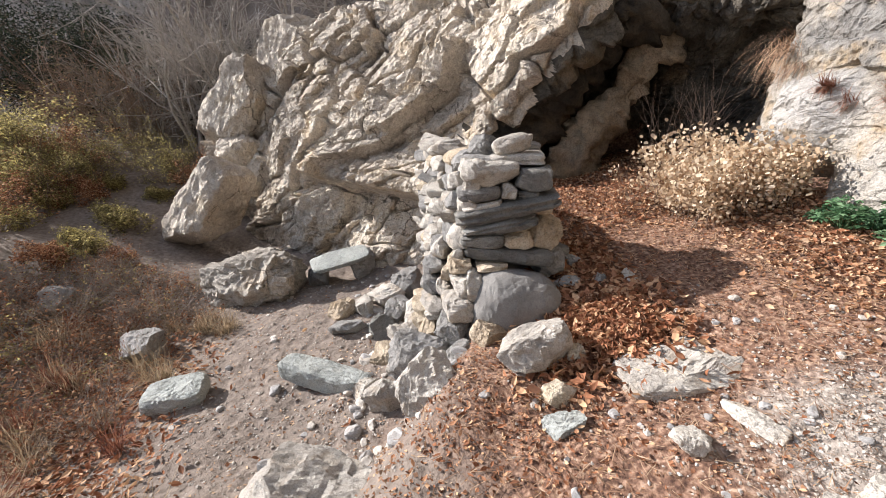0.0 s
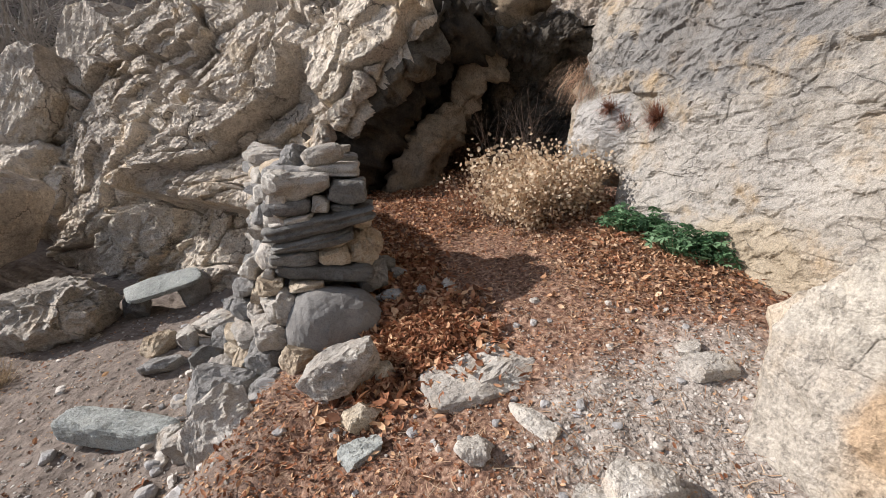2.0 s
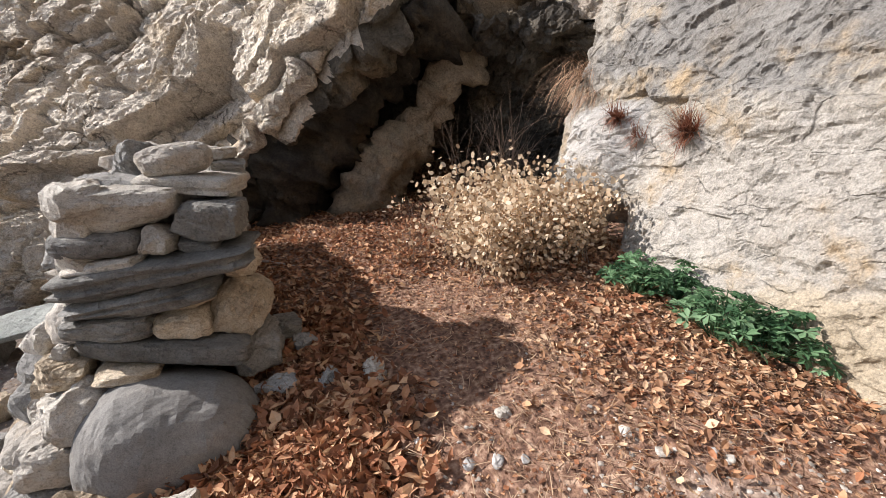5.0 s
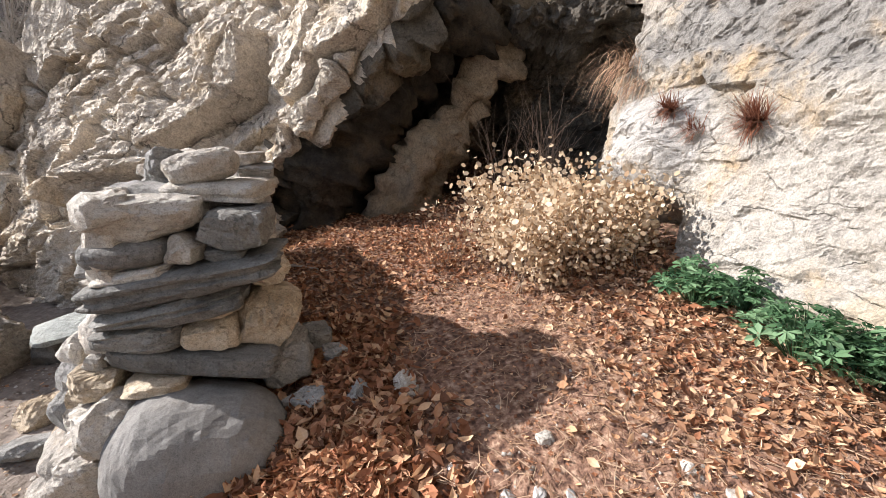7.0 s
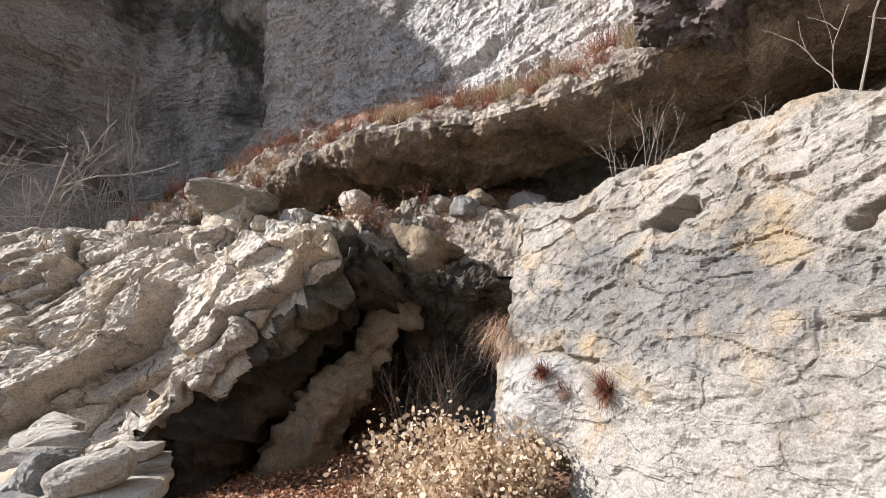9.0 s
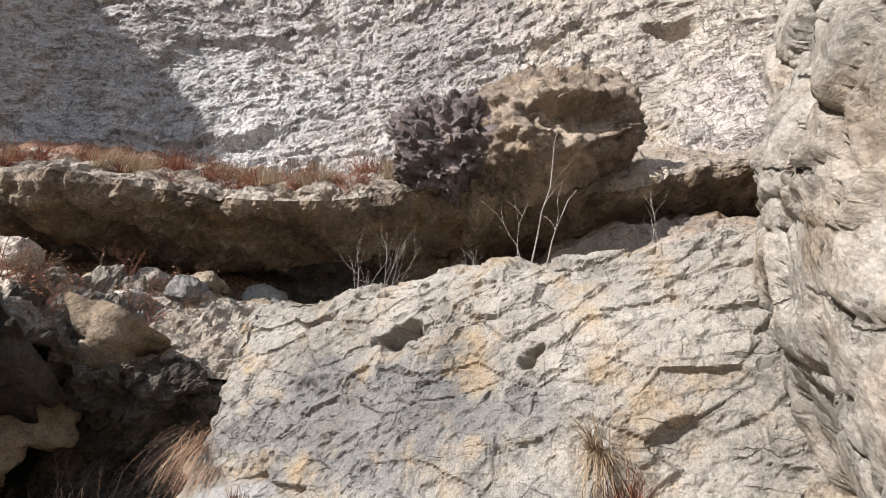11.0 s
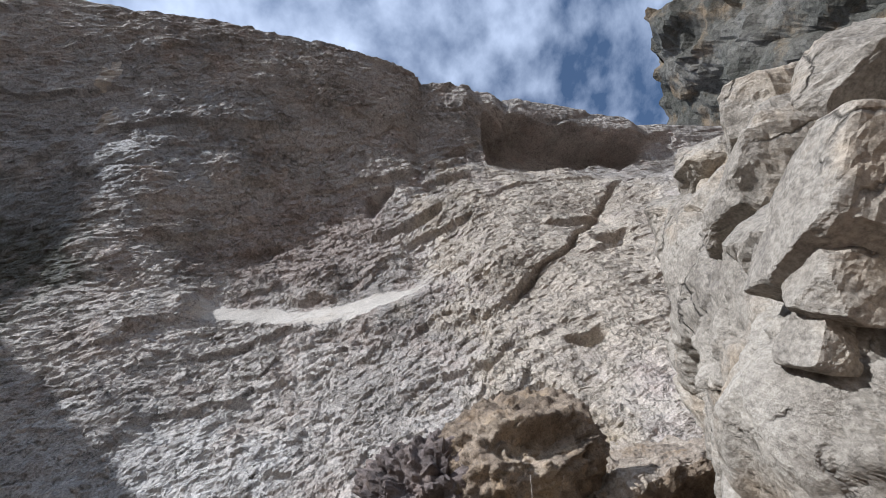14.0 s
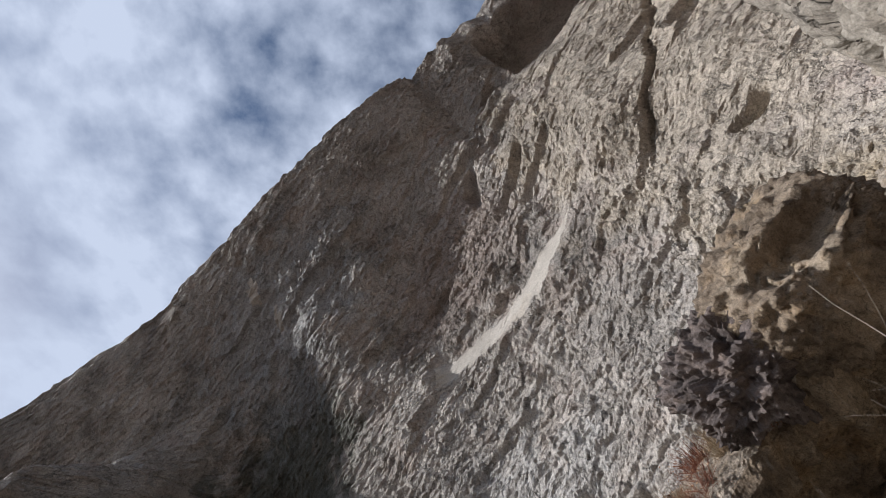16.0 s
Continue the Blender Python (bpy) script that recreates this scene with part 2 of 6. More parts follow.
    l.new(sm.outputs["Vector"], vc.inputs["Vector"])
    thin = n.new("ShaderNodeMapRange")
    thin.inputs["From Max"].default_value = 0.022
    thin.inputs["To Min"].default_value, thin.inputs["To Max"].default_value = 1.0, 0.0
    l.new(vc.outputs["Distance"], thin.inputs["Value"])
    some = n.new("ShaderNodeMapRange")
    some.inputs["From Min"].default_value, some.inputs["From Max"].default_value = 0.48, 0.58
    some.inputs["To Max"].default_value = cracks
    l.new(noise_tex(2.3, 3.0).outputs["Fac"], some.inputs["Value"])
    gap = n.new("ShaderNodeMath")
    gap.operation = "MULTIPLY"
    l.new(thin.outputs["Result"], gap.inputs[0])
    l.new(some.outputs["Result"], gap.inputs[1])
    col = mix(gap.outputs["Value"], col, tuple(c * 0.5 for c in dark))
    l.new(col, b.inputs["Base Color"])

    def chipped(size):
        """Height of slanting chips, each cell with its own slope."""
        v = n.new("ShaderNodeTexVoronoi")
        v.inputs["Scale"].default_value = size * scale
        l.new(bend.outputs["Color"], v.inputs["Vector"])
        off = n.new("ShaderNodeVectorMath")
        off.operation = "SUBTRACT"
        l.new(bend.outputs["Color"], off.inputs[0])
        l.new(v.outputs["Position"], off.inputs[1])
        lean = n.new("ShaderNodeVectorMath")
        lean.operation = "SUBTRACT"
        lean.inputs[1].default_value = (0.5, 0.5, 0.5)
        l.new(v.outputs["Color"], lean.inputs[0])
        dt = n.new("ShaderNodeVectorMath")
        dt.operation = "DOT_PRODUCT"
        l.new(off.outputs["Vector"], dt.inputs[0])
        l.new(lean.outputs["Vector"], dt.inputs[1])
        return dt.outputs["Value"]

    bump = n.new("ShaderNodeBump")
    bump.inputs["Strength"].default_value, bump.inputs["Distance"].default_value = relief, 0.018 / scale
    hsum = n.new("ShaderNodeMath")
    hsum.operation = "MULTIPLY_ADD"
    hsum.inputs[1].default_value = 0.35
    l.new(grain.outputs["Fac"], hsum.inputs[0])
    l.new(pits.outputs["Fac"], hsum.inputs[2])
    total = hsum.outputs["Value"]
    for source, weight in ((chipped(8.0), 55.0 * facet * scale), (chipped(23.0), 60.0 * facet * scale), (gap.outputs["Value"], -1.6)):
        more = n.new("ShaderNodeMath")
        more.operation = "MULTIPLY_ADD"
        more.inputs[1].default_value = weight
        l.new(source, more.inputs[0])
        l.new(total, more.inputs[2])
        total = more.outputs["Value"]
    l.new(total, bump.inputs["Height"])
    l.new(bump.outputs["Normal"], b.inputs["Normal"])
    return m


def plain_material(name, a, b2, size=20.0, rough=0.85, relief=0.3, island=False, extra=None, glow=0.0):
    """Two tones by noise (or by piece), for leaves, twigs and soil."""
    m = bpy.data.materials.new(name)
    m.use_nodes = True
    n, l = m.node_tree.nodes, m.node_tree.links
    b = n["Principled BSDF"]
    b.inputs["Roughness"].default_value = rough
    b.inputs["Specular IOR Level"].default_value = 0.2
    tc = n.new("ShaderNodeTexCoord")
    t = n.new("ShaderNodeTexNoise")
    t.inputs["Scale"].default_value, t.inputs["Detail"].default_value, t.inputs["Roughness"].default_value = size, 6.0, 0.65
    l.new(tc.outputs["Object"], t.inputs["Vector"])
    stops = ((0.3, a), (0.7, b2)) if extra is None else ((0.25, a), (0.5, extra), (0.75, b2))
    if island:
        stops = ((0.0, a), (1.0, b2)) if extra is None else ((0.0, a), (0.55, extra), (1.0, b2))
    r = ramp(n, stops)
    if island:
        g = n.new("ShaderNodeNewGeometry")
        mx = n.new("ShaderNodeMath")
        mx.operation = "MULTIPLY_ADD"
        mx.inputs[1].default_value, mx.inputs[2].default_value = 0.35, -0.17
        ad = n.new("ShaderNodeMath")
        l.new(t.outputs["Fac"], mx.inputs[0])
        l.new(mx.outputs["Value"], ad.inputs[0])
        l.new(g.outputs["Random Per Island"], ad.inputs[1])
        l.new(ad.outputs["Value"], r.inputs["Fac"])
    else:
        l.new(t.outputs["Fac"], r.inputs["Fac"])
    l.new(r.outputs["Color"], b.inputs["Base Color"])
    bump = n.new("ShaderNodeBump")
    bump.inputs["Strength"].default_value, bump.inputs["Distance"].default_value = relief, 0.006
    l.new(t.outputs["Fac"], bump.inputs["Height"])
    l.new(bump.outputs["Normal"], b.inputs["Normal"])
    if glow:
        # thin leaves let part of the light through
        tr = n.new("ShaderNodeBsdfTranslucent")
        mx2 = n.new("ShaderNodeMixShader")
        mx2.inputs["Fac"].default_value = glow
        l.new(r.outputs["Color"], tr.inputs["Color"])
        l.new(b.outputs["BSDF"], mx2.inputs[1])
        l.new(tr.outputs["BSDF"], mx2.inputs[2])
        l.new(mx2.outputs["Shader"], n["Material Output"].inputs["Surface"])
    return m


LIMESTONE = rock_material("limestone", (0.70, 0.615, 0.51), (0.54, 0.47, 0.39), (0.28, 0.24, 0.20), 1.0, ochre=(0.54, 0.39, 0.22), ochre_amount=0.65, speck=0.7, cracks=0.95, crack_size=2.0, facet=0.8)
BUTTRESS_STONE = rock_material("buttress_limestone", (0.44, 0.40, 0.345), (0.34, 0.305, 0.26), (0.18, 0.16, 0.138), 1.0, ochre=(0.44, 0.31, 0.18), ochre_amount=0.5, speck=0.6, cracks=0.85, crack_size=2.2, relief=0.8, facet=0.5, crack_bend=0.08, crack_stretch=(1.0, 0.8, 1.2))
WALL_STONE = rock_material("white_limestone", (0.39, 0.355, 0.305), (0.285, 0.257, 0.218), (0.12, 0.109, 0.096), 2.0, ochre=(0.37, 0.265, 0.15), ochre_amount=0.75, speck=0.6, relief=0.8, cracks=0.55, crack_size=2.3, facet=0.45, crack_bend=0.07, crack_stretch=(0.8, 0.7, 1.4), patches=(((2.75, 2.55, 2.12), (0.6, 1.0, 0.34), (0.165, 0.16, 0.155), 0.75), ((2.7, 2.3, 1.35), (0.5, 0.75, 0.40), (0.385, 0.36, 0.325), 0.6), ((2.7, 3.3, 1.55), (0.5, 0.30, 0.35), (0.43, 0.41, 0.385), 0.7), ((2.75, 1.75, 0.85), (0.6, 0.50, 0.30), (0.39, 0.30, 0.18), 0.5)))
# second patch paints the left side's shade, fifth the bluish haze above it
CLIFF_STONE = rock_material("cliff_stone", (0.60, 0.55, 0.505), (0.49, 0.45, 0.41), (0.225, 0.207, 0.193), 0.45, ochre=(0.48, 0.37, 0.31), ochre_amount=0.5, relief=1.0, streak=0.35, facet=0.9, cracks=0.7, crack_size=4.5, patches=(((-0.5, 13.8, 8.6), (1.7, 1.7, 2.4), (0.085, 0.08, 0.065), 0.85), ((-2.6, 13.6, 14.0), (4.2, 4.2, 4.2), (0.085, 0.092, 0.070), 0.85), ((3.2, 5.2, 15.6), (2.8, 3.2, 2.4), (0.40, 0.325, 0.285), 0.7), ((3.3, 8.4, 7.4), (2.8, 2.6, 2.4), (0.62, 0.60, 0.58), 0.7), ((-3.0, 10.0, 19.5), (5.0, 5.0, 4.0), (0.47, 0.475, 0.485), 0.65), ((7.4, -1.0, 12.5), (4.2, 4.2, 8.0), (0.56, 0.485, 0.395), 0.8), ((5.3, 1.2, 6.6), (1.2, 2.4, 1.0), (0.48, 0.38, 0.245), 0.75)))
# paler than the cliff: the scar's sunlit brightness is put into the colour
LIT_SCAR_STONE = rock_material("sunlit_scar_stone", (0.60, 0.555, 0.50), (0.52, 0.48, 0.43), (0.40, 0.365, 0.325), 0.6, ochre=(0.55, 0.46, 0.36), ochre_amount=0.3, relief=0.5, cracks=0.2, facet=0.3, speck=0.4)
# near-black: the shade inside the hollows is put into this colour
CAVE_SHADE_STONE = rock_material("cave_shade_stone", (0.14, 0.12, 0.093), (0.07, 0.06, 0.048), (0.024, 0.021, 0.018), 1.2, ochre=(0.30, 0.21, 0.12), ochre_amount=0.4)
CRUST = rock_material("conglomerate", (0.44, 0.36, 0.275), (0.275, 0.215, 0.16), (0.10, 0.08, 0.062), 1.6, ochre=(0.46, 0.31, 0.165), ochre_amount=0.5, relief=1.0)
# a darker ledge crust, with the shade under the lip in its colour
SLOT_SHADE_STONE = rock_material("slot_shade_stone", (0.38, 0.30, 0.215), (0.235, 0.178, 0.127), (0.075, 0.059, 0.045), 1.6, ochre=(0.40, 0.26, 0.13), ochre_amount=0.5, relief=1.0, facet=1.0)
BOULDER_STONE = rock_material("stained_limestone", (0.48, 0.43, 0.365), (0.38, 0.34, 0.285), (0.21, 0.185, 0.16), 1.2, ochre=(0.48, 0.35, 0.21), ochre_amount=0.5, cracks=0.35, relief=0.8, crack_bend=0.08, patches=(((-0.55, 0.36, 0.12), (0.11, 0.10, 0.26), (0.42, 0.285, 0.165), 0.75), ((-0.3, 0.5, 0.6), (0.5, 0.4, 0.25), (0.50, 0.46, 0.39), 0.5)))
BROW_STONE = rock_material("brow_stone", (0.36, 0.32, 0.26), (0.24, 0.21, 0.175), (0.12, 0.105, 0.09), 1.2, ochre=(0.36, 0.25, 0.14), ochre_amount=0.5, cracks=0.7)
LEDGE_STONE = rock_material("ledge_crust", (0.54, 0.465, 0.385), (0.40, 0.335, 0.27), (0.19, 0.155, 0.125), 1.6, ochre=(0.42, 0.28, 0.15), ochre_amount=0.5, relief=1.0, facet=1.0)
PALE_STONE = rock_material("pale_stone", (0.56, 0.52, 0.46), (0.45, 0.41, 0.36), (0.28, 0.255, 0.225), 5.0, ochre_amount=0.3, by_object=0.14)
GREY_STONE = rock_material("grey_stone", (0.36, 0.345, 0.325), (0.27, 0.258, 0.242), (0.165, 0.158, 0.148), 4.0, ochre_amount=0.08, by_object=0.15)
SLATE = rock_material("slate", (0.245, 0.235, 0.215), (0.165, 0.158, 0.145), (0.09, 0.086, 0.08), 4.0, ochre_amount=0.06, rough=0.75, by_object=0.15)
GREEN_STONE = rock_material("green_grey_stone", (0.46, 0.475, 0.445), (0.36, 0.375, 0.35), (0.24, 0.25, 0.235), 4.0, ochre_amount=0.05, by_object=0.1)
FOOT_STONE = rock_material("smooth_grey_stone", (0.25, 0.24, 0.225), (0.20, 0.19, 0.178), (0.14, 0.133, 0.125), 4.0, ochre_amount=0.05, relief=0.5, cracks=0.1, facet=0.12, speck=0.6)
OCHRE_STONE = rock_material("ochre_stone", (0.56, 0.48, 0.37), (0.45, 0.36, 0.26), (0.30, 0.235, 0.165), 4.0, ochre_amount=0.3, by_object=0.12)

# ---- the lie of the land ----
CL_O = np.array((0.45, 0.70))
CL_P = np.array((0.68, 0.733))     # away from the open side, into the hill
CL_S = np.array((-0.733, 0.68))    # along the cliff


def from_cliff(p, s, z):
    return np.stack([CL_O[0] + p * CL_P[0] + s * CL_S[0], CL_O[1] + p * CL_P[1] + s * CL_S[1], z], -1)


def land(x, y, rough=True):
    """Height of the ground."""
    x, y = np.asarray(x, float), np.asarray(y, float)
    up = -0.02 + 0.22 * np.clip(x, -1.2, 2.9) + 0.10 * np.clip(y, -0.5, 4.2)
    up = up + 0.06 * smooth(1.6, 2.4, x)
    low = -0.44 + 0.14 * np.clip(x, -3.4, 1.0) + 0.01 * (np.clip(y, 0, 8) - 3)
    low = low + 0.34 * (1 - smooth(1.0, 2.3, y))
    edge = np.interp(y, (-3.0, 0.5, 1.5, 2.4, 3.2, 5.0), (-1.9, -0.75, -0.38, 0.02, 0.02, 0.05))
    k = smooth(-0.34, 0.30, x - edge)
    z = low + (up - low) * k
    # the bank with scrub, then the fall into the valley
    z = z + 0.16 * np.clip(-3.0 - x, 0, 3.2) * smooth(0.5, 3.5, y) 
    z = z + 0.25 * np.clip(y - 6.5, 0, 5) * smooth(-2.5, -4.0, x)
    p = (x - CL_O[0]) * CL_P[0] + (y - CL_O[1]) * CL_P[1]
    z = z - 0.42 * np.clip(-2.0 - p, 0, 60)
    z = z + 2.6 * np.clip(p - 5.0, 0, 2.0) + 0.25 * np.clip(p - 7.0, 0, 200)
    if rough:
        P = np.stack([x, y, np.zeros_like(x)], -1).reshape(-1, 3)
        near = np.exp(-((x - 0.5) ** 2 + (y - 2.5) ** 2) / 60.0).ravel()
        d = 0.035 * fbm(P * 1.7, 3, 0.5, 5) + 0.007 * fbm(P * 11.0, 2, 0.6, 6) + 0.006 * fbm(P * 30.0, 2, 0.6, 8) + (1 - near) * 0.25 * fbm(P * 0.35, 4, 0.5, 7)
        z = z + d.reshape(x.shape)
    return z


def axis_steps(lo, hi, step, far, grow=1.13):
    mid = np.arange(lo, hi, step)
    out, d, v = [], step, hi
    while v < far:
        out.append(v)
        d *= grow
        v += d
    left, d, v = [], step, lo - step
    while v > -far:
        left.append(v)
        d *= grow
        v -= d
    return np.concatenate([left[::-1], mid, out])


def soil_material():
    """Grey-brown dust on the low path, red-brown litter mould on the upper ground, by broad uneven patches."""
    m = plain_material("soil", (0.10, 0.077, 0.062), (0.31, 0.255, 0.21), 17.0, 0.95, 1.0, extra=(0.205, 0.167, 0.140))
    n, l = m.node_tree.nodes, m.node_tree.links
    b = n["Principled BSDF"]
    grey = b.inputs["Base Color"].links[0].from_socket
    n["Bump"].inputs["Distance"].default_value = 0.03
    tc = n.new("ShaderNodeTexCoord")
    t1 = n.new("ShaderNodeTexNoise")
    t1.inputs["Scale"].default_value, t1.inputs["Detail"].default_value = 38.0, 6.0
    l.new(tc.outputs["Object"], t1.inputs["Vector"])
    red = ramp(n, ((0.34, (0.080, 0.044, 0.032)), (0.52, (0.235, 0.135, 0.092)), (0.70, (0.45, 0.31, 0.22))))
    l.new(t1.outputs["Fac"], red.inputs["Fac"])
    t2 = n.new("ShaderNodeTexNoise")
    t2.inputs["Scale"].default_value, t2.inputs["Detail"].default_value = 1.6, 5.0
    l.new(tc.outputs["Object"], t2.inputs["Vector"])
    sep = n.new("ShaderNodeSeparateXYZ")
    l.new(tc.outputs["Object"], sep.inputs[0])
    ad = n.new("ShaderNodeMath")
    ad.operation = "MULTIPLY_ADD"
    ad.inputs[1].default_value = 1.6
    l.new(t2.outputs["Fac"], ad.inputs[0])
    l.new(sep.outputs["X"], ad.inputs[2])
    mr = n.new("ShaderNodeMapRange")
    mr.inputs["From Min"].default_value, mr.inputs["From Max"].default_value = 0.55, 1.05
    l.new(ad.outputs["Value"], mr.inputs["Value"])
    mx = n.new("ShaderNodeMix")
    mx.data_type = "RGBA"
    l.new(mr.outputs["Result"], mx.inputs["Factor"])
    l.new(grey, mx.inputs["A"])
    l.new(red.outputs["Color"], mx.inputs["B"])
    # pale silt and crushed stone below the buttress
    pm = n.new("ShaderNodeMapping")
    pm.vector_type = "TEXTURE"
    pm.inputs["Location"].default_value, pm.inputs["Scale"].default_value = (1.75, 1.05, 0.5), (0.62, 0.52, 2.0)
    l.new(tc.outputs["Object"], pm.inputs["Vector"])
    far = n.new("ShaderNodeVectorMath")
    far.operation = "LENGTH"
    l.new(pm.outputs["Vector"], far.inputs[0])
    edge = n.new("ShaderNodeMath")
    edge.operation = "MULTIPLY_ADD"
    edge.inputs[1].default_value = 1.5
    t3 = n.new("ShaderNodeTexNoise")
    t3.inputs["Scale"].default_value, t3.inputs["Detail"].default_value = 4.0, 6.0
    l.new(tc.outputs["Object"], t3.inputs["Vector"])
    l.new(t3.outputs["Fac"], edge.inputs[0])
    l.new(far.outputs["Value"], edge.inputs[2])
    mr2 = n.new("ShaderNodeMapRange")
    mr2.inputs["From Min"].default_value, mr2.inputs["From Max"].default_value, mr2.inputs["To Max"].default_value = 2.0, 1.5, 0.9
    l.new(edge.outputs["Value"], mr2.inputs["Value"])
    silt = ramp(n, ((0.34, (0.22, 0.185, 0.155)), (0.52, (0.34, 0.30, 0.26)), (0.68, (0.50, 0.46, 0.41))))
    l.new(t1.outputs["Fac"], silt.inputs["Fac"])
    mx2 = n.new("ShaderNodeMix")
    mx2.data_type = "RGBA"
    l.new(mr2.outputs["Result"], mx2.inputs["Factor"])
    l.new(mx.outputs["Result"], mx2.inputs["A"])
    l.new(silt.outputs["Color"], mx2.inputs["B"])
    l.new(mx2.outputs["Result"], b.inputs["Base Color"])
    return m


SOIL = soil_material()
gx, gy = np.meshgrid(axis_steps(-3.2, 3.0, 0.022, 1500.0), axis_steps(0.7, 5.6, 0.024, 1500.0))
gz = land(gx, gy)
ground = new("ground", mesh_from("ground", np.stack([gx, gy, gz], -1).reshape(-1, 3), grid_faces(gx.shape[1], gx.shape[0]), True))
ground.data.materials.append(SOIL)
tagged(ground, "bare brown earth with grit, falling to a lower path", "ground", kind="structure")

# ---- rock masses ----
EYE_SIDE = (0.0, 0.0, 1.6)


def left_rock(P):
    # slabs that climb from lower left to upper right, with an undercut shelf low down
    d = 0.16 * fbm(P * 0.7, 3, 0.5, 11)
    d += 0.20 * crag(P, 1.05, 25, (0, -50, -40), (1.7, 1.0, 0.8), 0.6, 0.75, 0.05, 0.12, 0.12)
    d += 0.10 * crag(P, 0.46, 21, (0, -50, -40), (1.6, 1.0, 0.9), 0.9, 0.70, 0.08, 0.22, 0.15)
    d += 0.028 * crag(P, 0.20, 22, (10, -45, -40), (1.5, 1.0, 0.8), 1.0, 0.35, 0.14, 0.40)
    d += 0.012 * crag(P, 0.08, 23, (0, -30, -40), (1.4, 1.0, 0.8), 1.0, 0.15, 0.15, 0.3)
    d += 0.012 * fbm(P * 8.0, 4, 0.6, 24, True)
    shelf = smooth(0.42, 0.50, P[:, 2]) * (1 - smooth(0.50, 1.15, P[:, 2]))
    here = smooth(-2.4, -1.6, P[:, 0]) * (1 - smooth(-0.1, 0.3, P[:, 0]))
    return d + 0.46 * shelf * here - 0.22 * here * (1 - smooth(0.40, 0.46, P[:, 2]))


CAGE_LEFT = (
    ((-4.7, 8.3, -1.3), (-3.3, 7.0, -1.2), (-1.75, 5.5, -1.1), (-0.5, 4.85, -0.9), (0.30, 5.00, -0.2)),
    ((-4.6, 8.4, 0.0), (-3.3, 7.2, 0.0), (-1.55, 5.8, 0.0), (-0.40, 5.00, 0.0), (0.22, 5.02, 0.5)),
    ((-4.6, 8.6, 0.7), (-3.2, 7.45, 0.7), (-1.5, 6.05, 0.7), (-0.30, 5.15, 0.7), (0.28, 4.90, 0.95)),
    ((-4.4, 8.9, 1.4), (-3.1, 7.95, 1.6), (-1.45, 6.6, 1.6), (-0.2, 5.55, 1.6), (0.80, 4.70, 1.72)),
    ((-3.9, 9.0, 2.2), (-3.0, 8.5, 2.7), (-1.2, 7.1, 2.8), (0.2, 5.95, 2.7), (1.50, 4.55, 2.55)),
    ((-3.4, 11.0, 2.0), (-2.4, 10.0, 2.8), (-0.6, 8.4, 3.1), (0.6, 7.0, 3.2), (1.9, 5.7, 3.2)),
)
# the inner end turns back into the hollow
TURN_IN = ((0.5, 0.9, 0.0), (0.45, 0.9, 0.1), (0.45, 0.95, 0.15), (0.55, 0.95, 0.30), (0.45, 0.85, 0.25), (0.5, 0.6, 0.1))
CAGE_LEFT = [list(row) + [tuple(a + b for a, b in zip(row[-1], turn))] for row, turn in zip(CAGE_LEFT, TURN_IN)]
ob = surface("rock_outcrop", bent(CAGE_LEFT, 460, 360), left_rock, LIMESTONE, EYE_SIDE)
# the turned-in end is painted near-black too, for the hollow's shade
ob.data.materials.append(CAVE_SHADE_STONE)
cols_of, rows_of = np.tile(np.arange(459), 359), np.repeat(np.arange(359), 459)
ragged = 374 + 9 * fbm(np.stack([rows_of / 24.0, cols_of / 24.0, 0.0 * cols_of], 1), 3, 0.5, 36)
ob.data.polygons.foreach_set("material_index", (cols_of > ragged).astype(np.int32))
tagged(ob, "sunlit cream limestone outcrop split into slanting slabs", "rock", kind="structure")


def cave_rock(P):
    d = 0.16 * fbm(P * 1.1, 3, 0.5, 31)
    d += 0.16 * crag(P, 0.55, 32, (0, 30, 30), (1.6, 1.0, 0.7), 1.0, 0.3, 0.08)
    d += 0.06 * crag(P, 0.19, 33, (0, 30, 30), (1.4, 1.0, 0.7), 1.0, 0.25, 0.12)
    d += 0.025 * fbm(P * 7.0, 4, 0.6, 34, True)
    return d


CAGE_CAVE = (
    ((0.30, 5.5, 0.2), (0.9, 5.9, 0.2), (1.8, 6.1, 0.2), (2.6, 5.5, 0.2), (3.2, 4.2, 0.2), (3.9, 4.0, 0.2)),
    ((0.50, 5.6, 1.0), (1.0, 5.9, 1.3), (1.85, 6.0, 1.3), (2.65, 5.4, 1.2), (3.2, 4.2, 1.2), (3.9, 4.0, 1.2)),
    ((0.90, 5.5, 1.6), (1.25, 5.6, 2.0), (1.9, 5.7, 2.1), (2.6, 5.1, 2.0), (3.15, 4.2, 2.0), (3.9, 4.0, 2.0)),
    ((1.20, 5.1, 2.0), (1.5, 4.7, 2.25), (1.85, 4.55, 2.5), (2.3, 4.55, 2.4), (3.0, 4.2, 2.4), (3.7, 4.1, 2.5)),
    ((1.30, 5.0, 2.55), (1.6, 4.85, 2.80), (1.95, 4.85, 2.80), (2.4, 4.9, 2.70), (3.0, 4.5, 2.8), (3.7, 4.4, 2.9)),
    ((1.7, 5.9, 3.2), (2.0, 5.9, 3.3), (2.4, 5.9, 3.4), (2.8, 5.8, 3.5), (3.3, 5.2, 3.4), (4.0, 5.0, 3.5)),
)
ob = surface("cave_rock", bent(CAGE_CAVE, 260, 330), cave_rock, CAVE_SHADE_STONE, (1.2, 2.5, 1.6))
